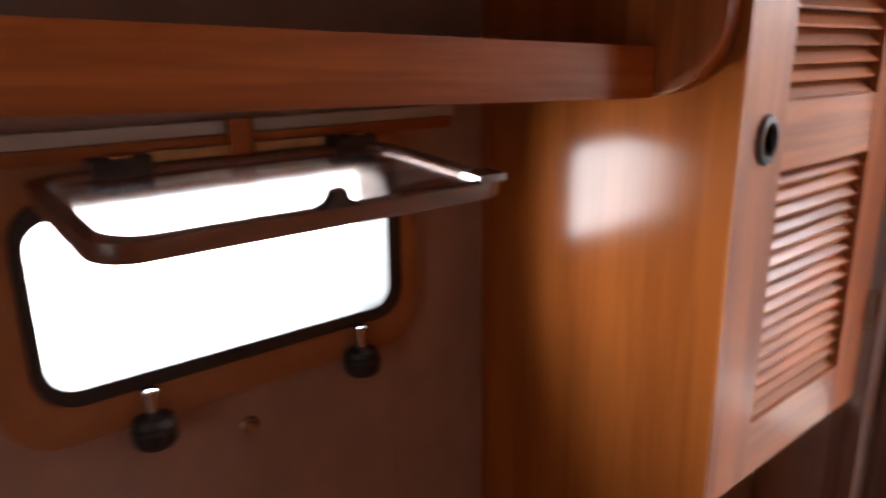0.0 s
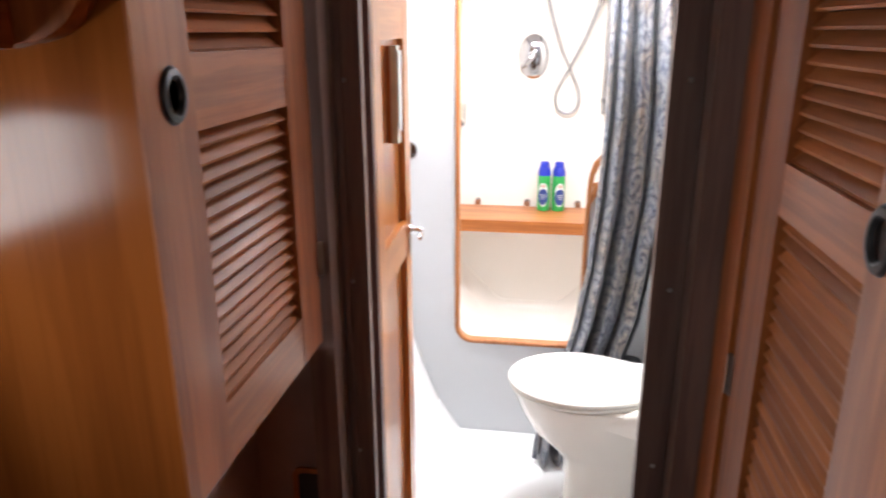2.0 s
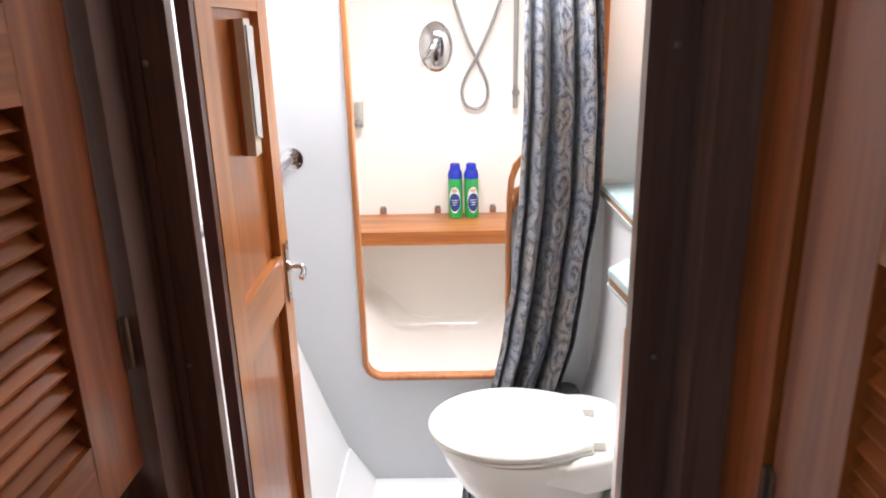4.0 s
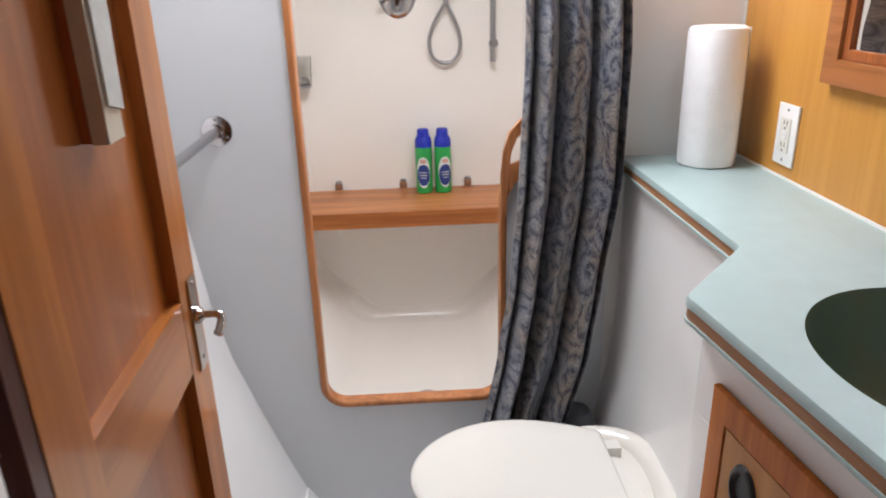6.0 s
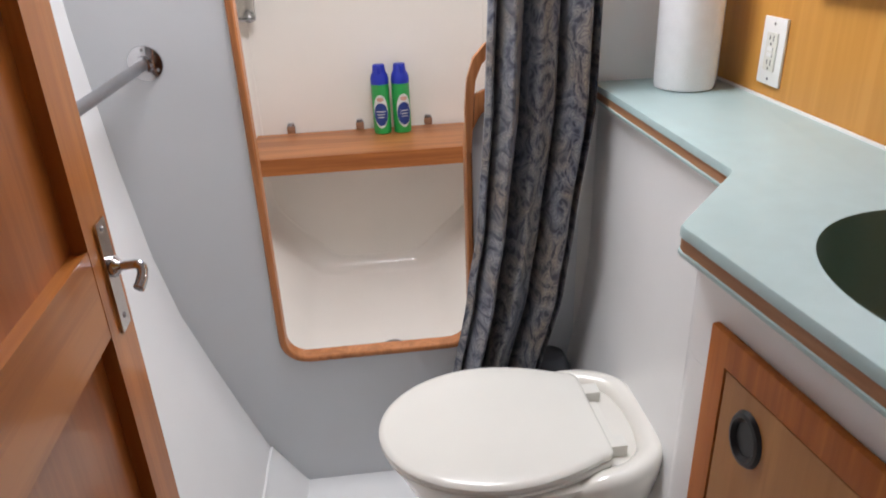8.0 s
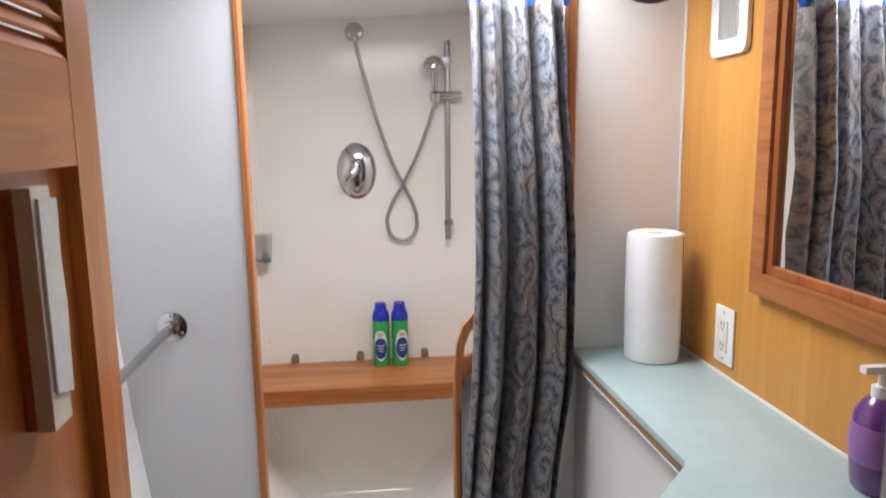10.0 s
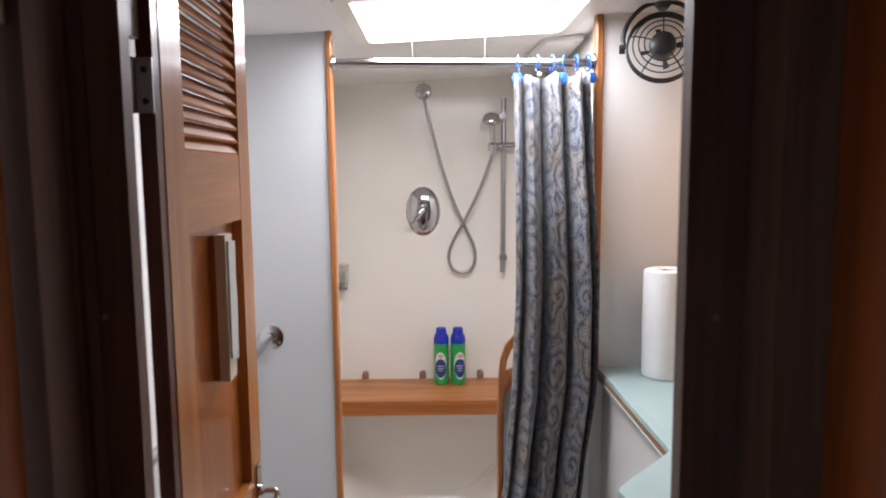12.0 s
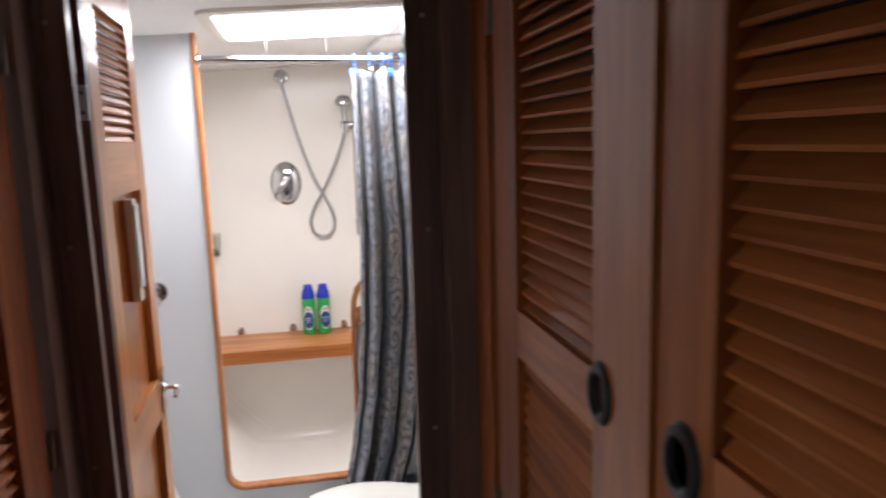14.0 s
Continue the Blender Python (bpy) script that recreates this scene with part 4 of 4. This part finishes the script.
lathe(bm, [(0.012, -0.02), (0.02, -0.01), (0.024, 0.0), (0.024, 0.02)], 20, pose(0, 0.122, -0.012, -90, 0, 0))
part("ceiling_mount", bm, black, fn)
bm = bm_new()
tube(bm, smooth_path([(0.1, 0.0, -0.02), (0.115, -0.02, -0.02), (0.122, -0.05, -0.03), (0.10, -0.075, -0.04), (0.07, -0.06, -0.045), (0.09, -0.02, -0.05)], 6), 0.0015, 6)
part("power_cord", bm, black, fn)

# ---- toilet ----
TY = 2.463
wc = thing("toilet", pose(0, TY, 0), "low white marine toilet with its biscuit lid closed", "toilet")


def egg(xf, xc, xb, hw, hb, n=24):
    """Half-round in front, drawn in towards a blunt back edge."""
    pts = [(xc - (xc - xf) * math.cos(radians(a)), hw * math.sin(radians(a))) for a in [90 * i / n for i in range(n + 1)]]
    m = 10
    for i in range(1, m + 1):
        s = i / m
        pts.append((xc + (xb - 0.02 - xc) * s, hw - (hw - hb) * s ** 1.8))
    for a in (20, 45, 70, 90):
        pts.append((xb - 0.02 + 0.02 * math.sin(radians(a)), hb - 0.02 * (1 - math.cos(radians(a)))))
    return pts + [(x, -y) for x, y in pts[::-1] if abs(y) > 1e-6]


def slab(bm, pts, zs, cx):
    """Stack of one outline drawn in by the given amounts."""
    rings = []
    for z, d in zs:
        rings.append([(x + (cx - x) * d / max(0.05, math.hypot(cx - x, y)), y - y * d / max(0.05, math.hypot(cx - x, y)), z) for x, y in pts])
    return loft(bm, rings)


bowl = [(0.0, 0.60, 0.87, 0.115), (0.012, 0.61, 0.865, 0.108), (0.12, 0.614, 0.86, 0.10), (0.2, 0.60, 0.865, 0.10), (0.235, 0.575, 0.88, 0.108), (0.3, 0.502, 0.90, 0.132), (0.37, 0.462, 0.925, 0.155), (0.43, 0.438, 0.945, 0.172), (0.446, 0.436, 0.948, 0.174), (0.449, 0.44, 0.944, 0.17)]
rings = []
for z, xf, xb, hw in bowl:
    xm = xf + (xb - xf) * 0.45
    ring = []
    for i in range(56):
        a = 2 * math.pi * i / 56
        c, s = math.cos(a), math.sin(a)
        k = 0.8 if c > 0 else 1.0
        ring.append((xm + (xb - xm if c > 0 else xm - xf) * math.copysign(abs(c) ** k, c), hw * math.copysign(abs(s) ** k, s), z))
    rings.append(ring)
part("bowl", loft(bm_new(), rings), china, wc)
line = smooth_path([(0.70, 0.166, 0.425), (0.80, 0.157, 0.443), (0.87, 0.143, 0.449), (0.918, 0.106, 0.452), (0.936, 0.05, 0.453), (0.939, 0.0, 0.453), (0.936, -0.05, 0.453), (0.918, -0.106, 0.452), (0.87, -0.143, 0.449), (0.80, -0.157, 0.443), (0.70, -0.166, 0.425)], 6)
rings = []
for i, p in enumerate(line):
    d = line[min(i + 1, len(line) - 1)] - line[max(i - 1, 0)]
    o = Vector((-d.y, d.x, 0)).normalized()
    o = o if (p + o - Vector((0.72, 0, p.z))).length > (p - o - Vector((0.72, 0, p.z))).length else -o
    k = min(1.0, 0.25 + min(i, len(line) - 1 - i) / 9)
    rings.append([tuple(p + o * (u * k - 0.012 * (1 - k)) + Vector((0, 0, w * k - 0.012 * (1 - k)))) for u, w in ((-0.030, -0.012), (-0.026, 0.002), (-0.016, 0.015), (-0.003, 0.021), (0.010, 0.0205), (0.019, 0.014), (0.023, 0.002), (0.021, -0.03), (0.012, -0.075), (-0.02, -0.08))])
bm = loft(bm_new(), rings)
part("rear_lip", bm, china, wc, "raised rear lip of the bowl")
part("seat", slab(bm_new(), egg(0.42, 0.64, 0.842, 0.178, 0.135), [(0.451, 0.006), (0.4535, 0.002), (0.462, 0.0), (0.466, 0.004)], 0.65), biscuit, wc)
part("lid", slab(bm_new(), egg(0.416, 0.64, 0.842, 0.182, 0.13), [(0.468, 0.004), (0.471, 0.0), (0.480, 0.0), (0.4845, 0.004), (0.487, 0.012), (0.4885, 0.05)], 0.65), biscuit, wc)
for y in (-0.082, 0.082):
    bm = bm_new()
    box(bm, 0.828, 0.876, y - 0.016, y + 0.016, 0.4495, 0.474, 0.004)
    part("seat_hinge", bm, biscuit, wc)
part("hinge_bar", box(bm_new(), 0.844, 0.868, -0.0655, 0.0655, 0.4493, 0.453, 0.0015), biscuit, wc)

# dark grey bin between the toilet and the partition
gb = thing("waste_bin", pose(0.842, 2.80, 0.0), "small dark grey plastic bin behind the toilet", "bin")
part("bin_body", lathe(bm_new(), [(0.04, 0.0), (0.048, 0.01), (0.055, 0.3), (0.052, 0.36), (0.035, 0.395), (0.01, 0.405)], 28), paint("dark_grey_plastic", (0.06, 0.065, 0.075), 0.55, 0.1, 20), gb)

# ---- shower fittings ----
rod = thing("shower_rod", pose(0.56, 2.897, 1.897), "bright steel shower curtain rod with end flanges", "rod")
part("tube", tube(bm_new(), [(-0.352, 0, 0.002), (0.352, 0, -0.004)], 0.0125, 20), chrome, rod)
for x in (-0.14, 0.06):
    part("hanger", tube(bm_new(), [(x, 0, 0.012), (x, 0, ceil_z(0.56 + x) - 1.897)], 0.0008, 6), steel, rod, "thin wire hanger")
for s in (-1, 1):
    part("end_flange", lathe(bm_new(), [(0.013, 0.012), (0.019, 0.01), (0.024, 0.003), (0.024, 0.0)], 20, pose(s * 0.3635, 0, 0, 0, -90 * s, 0)), chrome, rod)

NU, NV = 150, 60
cv = thing("shower_curtain", pose(0.81, 2.85, 0.02), "grey-blue paisley shower curtain drawn to one side", "curtain")
keys = [(0.0, 0.50, 0.70, 2.70), (0.10, 0.51, 0.72, 2.715), (0.34, 0.592, 0.80, 2.785), (0.59, 0.642, 0.868, 2.812), (0.75, 0.668, 0.888, 2.818), (1.02, 0.688, 0.922, 2.822), (1.28, 0.698, 0.924, 2.825), (1.45, 0.698, 0.916, 2.83), (1.65, 0.70, 0.908, 2.862), (1.858, 0.70, 0.905, 2.893)]


def key_at(z):
    for (z0, *a), (z1, *b) in zip(keys, keys[1:]):
        if z <= z1:
            k = (z - z0) / (z1 - z0)
            k = k * k * (3 - 2 * k) * 0.5 + k * 0.5
            return [p + (q - p) * k for p, q in zip(a, b)]
    return keys[-1][1:]


bm = bm_new()
uv = bm.loops.layers.uv.new("uv")
grid = []
for j in range(NV + 1):
    z = 0.02 + (1.862 - 0.02) * j / NV
    x0, x1, yc = key_at(z)
    row = []
    for i in range(NU + 1):
        u = i / NU
        amp = (0.055 + 0.014 * math.sin(7 * u + 1.2 * z)) * min(1, 0.35 + 3.2 * u)
        ph = 2 * math.pi * (4.4 * u + 0.34 * math.sin(4.3 * u + 0.6) + 0.07 * math.sin(1.6 * z + 5 * u) + 0.2)
        y = yc + amp * (1 - 2 * abs(math.sin(ph / 2)) ** 0.75) + 0.006 * math.sin(2.3 * ph + 1.7 * z)
        x = x0 + (x1 - x0) * (u - 0.022 * math.sin(ph))
        sag = 0.012 * abs(math.sin(math.pi * 6 * u)) if j == NV else (0.004 * abs(math.sin(math.pi * 6 * u)) if j == NV - 1 else 0)
        row.append(bm.verts.new((x - 0.81, y - 2.85, z - sag - 0.02)))
    grid.append(row)
for j in range(NV):
    for i in range(NU):
        f = bm.faces.new((grid[j][i], grid[j][i + 1], grid[j + 1][i + 1], grid[j + 1][i]))
        for lp, (a, b) in zip(f.loops, ((i, j), (i + 1, j), (i + 1, j + 1), (i, j + 1))):
            lp[uv].uv = (a / NU * 0.62, b / NV * 1.84)
cl = part("cloth", bm, curtain_cloth, cv)
sol = cl.modifiers.new("thickness", "SOLIDIFY")
sol.thickness = 0.0015
for i, x in enumerate((0.712, 0.765, 0.805, 0.838, 0.872, 0.905)):
    rg = thing("curtain_ring", pose(x, 2.897, 1.897, 0, 0, random.uniform(-18, 18)), "blue plastic shower curtain ring", "curtain ring", "shower curtain rings")
    bm = bm_new()
    ring_tube(bm, pose(0, 0, -0.004, 0, 90, 0), 0.0215, 0.0022, 24, 6)
    part("hook", bm, ring_blue, rg)
    bm = bm_new()
    if i in (0, 3, 5):
        for a in range(6):
            lathe(bm, [(0.001, 0.005), (0.006, 0.004), (0.0075, 0.0)], 10, pose(0.0095 * math.cos(a * math.pi / 3), -0.026, -0.047 + 0.0095 * math.sin(a * math.pi / 3), 90, 0, 0))
        lathe(bm, [(0.001, 0.007), (0.006, 0.006), (0.008, 0.0)], 12, pose(0, -0.026, -0.047, 90, 0, 0))
        part("flower", bm, ring_blue, rg, "blue plastic flower")
    else:
        lathe(bm, [(0.001, 0.004), (0.005, 0.003), (0.006, 0.0)], 12, pose(0, -0.024, -0.035, 90, 0, 0))
        part("button", bm, white_plastic, rg, "white button")

vv = thing("shower_valve", pose(0.421, BACK_Y, 1.42), "oval chrome shower mixer plate with a lever", "shower valve")
part("plate", lathe(bm_new(), [(0.001, 0.026), (0.03, 0.025), (0.055, 0.018), (0.072, 0.007), (0.077, 0.0)], 40, pose(0, -0.0005, 0, 90, 0, 0) @ Matrix.Diagonal((1, 1.43, 1, 1))), chrome, vv)
bm = bm_new()
lathe(bm, [(0.024, 0.02), (0.024, 0.045), (0.02, 0.06), (0.002, 0.064)], 24, pose(0, 0, 0.012, 90, 0, 0))
tube(bm, smooth_path([(0.0, -0.052, 0.015), (-0.02, -0.062, -0.01), (-0.042, -0.066, -0.036), (-0.06, -0.066, -0.052)], 5), [0.017] * 6 + [0.015] * 5 + [0.012] * 5, 14)
part("lever", bm, chrome, vv)

hs = thing("hand_shower", pose(0.0, BACK_Y, 0.0), "chrome hand shower on a slide bar with a metal hose", "hand shower")
part("slide_bar", tube(bm_new(), [(0.775, -0.045, 1.146), (0.78, -0.045, 1.912)], 0.011, 16), steel, hs)
for z in (1.215, 1.835):
    bm = bm_new()
    tube(bm, [(0.777, -0.001, z), (0.777, -0.05, z)], 0.010, 12)
    lathe(bm, [(0.008, 0.007), (0.017, 0.006), (0.018, -0.008), (0.008, -0.01)], 16, pose(0.777, -0.056, z, 90, 0, 0))
    part("bar_bracket", bm, steel, hs)
bm = bm_new()
tube(bm, [(0.715, -0.05, 1.702), (0.832, -0.05, 1.706)], 0.0175, 16)
lathe(bm, [(0.01, -0.02), (0.02, -0.018), (0.022, 0.014), (0.012, 0.02)], 16, pose(0.73, -0.07, 1.704, 20, 0, 0))
part("slider", bm, chrome, hs, "chrome slider clamp")
bm = bm_new()
tube(bm, smooth_path([(0.728, -0.066, 1.66), (0.728, -0.075, 1.72), (0.726, -0.085, 1.775), (0.724, -0.09, 1.80)], 4), [0.010] * 5 + [0.0115] * 4 + [0.014] * 4, 12)
part("wand", bm, chrome, hs)
bm = bm_new()
lathe(bm, [(0.012, 0.035), (0.028, 0.028), (0.038, 0.012), (0.041, 0.0), (0.036, -0.008)], 28, pose(0.722, -0.105, 1.812, 18, 0, 0))
head = part("spray_head", bm, chrome, hs)
part("spray_face", lathe(bm_new(), [(0.035, -0.0085), (0.03, -0.011), (0.002, -0.012)], 28, pose(0.722, -0.105, 1.812, 18, 0, 0)), paint("spray_face_grey", (0.12, 0.14, 0.14), 0.4, 0.1, 40), head, "dark grey spray face")
path = smooth_path([(0.429, -0.05, 1.925), (0.45, -0.055, 1.83), (0.505, -0.05, 1.62), (0.56, -0.04, 1.455), (0.604, -0.035, 1.36), (0.645, -0.03, 1.27), (0.652, -0.03, 1.20), (0.628, -0.03, 1.155), (0.587, -0.03, 1.146), (0.548, -0.03, 1.168), (0.535, -0.03, 1.23), (0.56, -0.032, 1.30), (0.602, -0.045, 1.372), (0.66, -0.055, 1.49), (0.70, -0.06, 1.59), (0.722, -0.064, 1.655), (0.728, -0.066, 1.68)], 14)
part("hose", tube(bm_new(), path, [0.0078 if i % 2 else 0.0068 for i in range(len(path))], 10), steel, hs, "flexible metal hose")
el = thing("shower_elbow", pose(0.429, BACK_Y, 1.948), "chrome shower hose outlet elbow on the wall", "fitting")
part("rosette", lathe(bm_new(), [(0.012, 0.02), (0.03, 0.014), (0.036, 0.004), (0.036, 0.0)], 24, pose(0, -0.0005, 0, 90, 0, 0)), chrome, el)
part("elbow", tube(bm_new(), smooth_path([(0, -0.015, 0.0), (0, -0.04, -0.002), (0.0, -0.05, -0.012), (0.002, -0.05, -0.04)], 5), 0.0125, 12), chrome, el)

sd = thing("soap_holder", pose(0.052, BACK_Y, 1.055), "clear tumbler in a small chrome wall holder", "holder")
bm = bm_new()
lathe(bm, [(0.03, 0.03), (0.036, 0.135), (0.034, 0.135), (0.028, 0.033)], 28, pose(0, -0.055, 0))
part("tumbler", bm, clear_plastic, sd)
bm = bm_new()
lathe(bm, [(0.01, 0.02), (0.022, 0.015), (0.024, 0.0)], 20, pose(0, -0.0005, 0.03, 90, 0, 0))
tube(bm, [(0, -0.01, 0.03), (0, -0.05, 0.026)], 0.008, 10)
lathe(bm, [(0.004, 0.016), (0.03, 0.02), (0.031, 0.028), (0.004, 0.029)], 24, pose(0, -0.055, 0))
part("mount", bm, chrome, sd)


def spray_can(m, turn, label):
    c = thing("spray_can", m @ Matrix.Diagonal((1, 1, 1.07, 1)), label, "spray can", "cleaner cans on the shelf")
    part("can_body", lathe(bm_new(), [(0.030, 0.0), (0.0325, 0.002), (0.033, 0.006), (0.033, 0.176), (0.0325, 0.18)], 32), can_green, c)
    bm = bm_new()
    lathe(bm, [(0.0334, 0.172), (0.0335, 0.188), (0.03, 0.203), (0.024, 0.212), (0.022, 0.232), (0.0205, 0.236), (0.012, 0.237)], 32)
    box(bm, -0.008, 0.008, -0.03, -0.012, 0.206, 0.232, 0.004, m=pose(0, 0, 0, 0, 0, turn))
    part("cap", bm, cap_blue, c, "deep blue trigger cap")

    def wrap(name, cy, rx, rz, r, mat, lab):
        bm = bm_new()
        vs = []
        for k in range(7):
            s = 1 - k / 6
            ring = []
            for i in range(28):
                a = 2 * math.pi * i / 28
                th = radians(-90 + turn) + s * rx * math.cos(a) / 0.033
                ring.append((r * math.cos(th), r * math.sin(th), cy + s * rz * math.sin(a)))
            if s > 0:
                vs.append(ring)
        loft(bm, vs)
        part(name, bm, mat, c, lab)

    wrap("pale_print", 0.080, 0.0285, 0.058, 0.0333, label_white, "pale oval print")
    wrap("navy_print", 0.070, 0.0265, 0.040, 0.0336, label_navy, "navy oval print")
    wrap("small_print", 0.122, 0.013, 0.008, 0.0336, paint("peach_print", (0.6, 0.35, 0.28), 0.4, 0.1, 40), "peach band of print")
    for z, w in ((0.08, 0.019), (0.070, 0.016), (0.060, 0.012)):
        wrap("text_bar", z, w, 0.0016, 0.0338, label_white, "bar of unreadable white writing")
    return c


spray_can(pose(0.497, 3.985, 0.6515), -6, "green cleaner spray can with a blue cap")
spray_can(pose(0.572, 3.985, 0.6515), 14, "green cleaner spray can with a blue cap, turned aside")

tb = thing("towel_bar", pose(0.008, PART_Y, 1.131), "chrome towel bar on round screwed flanges", "towel bar")
part("bar", tube(bm_new(), [(0, -0.012, 0), (0, 1.612 - PART_Y + 0.004, 0)], 0.0105, 18), steel, tb)
for y, s in ((-0.0005, 1), (1.6075 - PART_Y, -1)):
    bm = bm_new()
    lathe(bm, [(0.0115, 0.024), (0.016, 0.022), (0.017, 0.008), (0.026, 0.006), (0.034, 0.003), (0.035, 0.0)], 28, pose(0, y, 0, 90 * s, 0, 0))
    fl = part("flange", bm, chrome, tb)
    for a in (90, 210, 330):
        part("screw", lathe(bm_new(), [(0.0005, 0.0024), (0.003, 0.0018), (0.004, 0.0)], 10, pose(0.0265 * math.cos(radians(a)), y - s * 0.005, 0.0265 * math.sin(radians(a)), 90 * s, 0, 0)), steel, fl)

# glowing overcast sky outside the port and over the hatch
glow = bpy.data.materials.new("overcast_sky_glow")
glow.use_nodes = True
gn = glow.node_tree.nodes
gn.remove(gn["Principled BSDF"])
em = gn.new("ShaderNodeEmission")
em.inputs["Color"].default_value, em.inputs["Strength"].default_value = (0.93, 0.97, 1.0, 1), 3.0
glow.node_tree.links.new(em.outputs[0], gn["Material Output"].inputs[0])
structure("backdrop_sky_port", box(bm_new(), -0.62, -0.61, -0.2, 1.5, 0.7, 1.9), glow, "bright overcast sky outside the port")
structure("backdrop_sky_hatch", box(bm_new(), -0.1, 1.2, 2.1, 3.5, 2.5, 2.51), glow, "bright overcast sky above the hatch")

# raised panel in the shower ceiling
cp = thing("ceiling_panel", pose(0.90, 3.40, ceil_z(0.90), 0, -2.98, 0), "raised pale access panel on the shower ceiling", "access panel")
part("panel_board", prism(bm_new(), [(-0.09, 0.10), (-0.07, -0.22), (0.045, -0.25), (0.06, 0.18), (0.0, 0.2)], XY, -0.022, -0.0005, 0.006), ceil_white, cp)

# small framed cut-out low in the bulkhead, its shade a flat black plate
co = thing("bulkhead_locker", pose(0.076, 1.562, 0.60), "small dark cubby opening with a wooden rim", "cubby")
part("rim", frame_ring(bm_new(), rounded(-0.045, 0.045, -0.10, 0.108, 0.02), rounded(-0.034, 0.034, -0.089, 0.097, 0.014), XZ, -0.008, -0.0004, 0.002), teak, co)
part("inside_shade", prism(bm_new(), rounded(-0.0342, 0.0342, -0.0892, 0.0972, 0.014), XZ, -0.0022, -0.0006), black, co, "black plate painted as the shade inside the cubby")

structure("trim_hinge_jamb", box(bm_new(), 0.151, 0.186, 1.608, 1.649, 1.735, 1.93, 0.002), casing_wood, "short brown jamb block over the upper hinge")
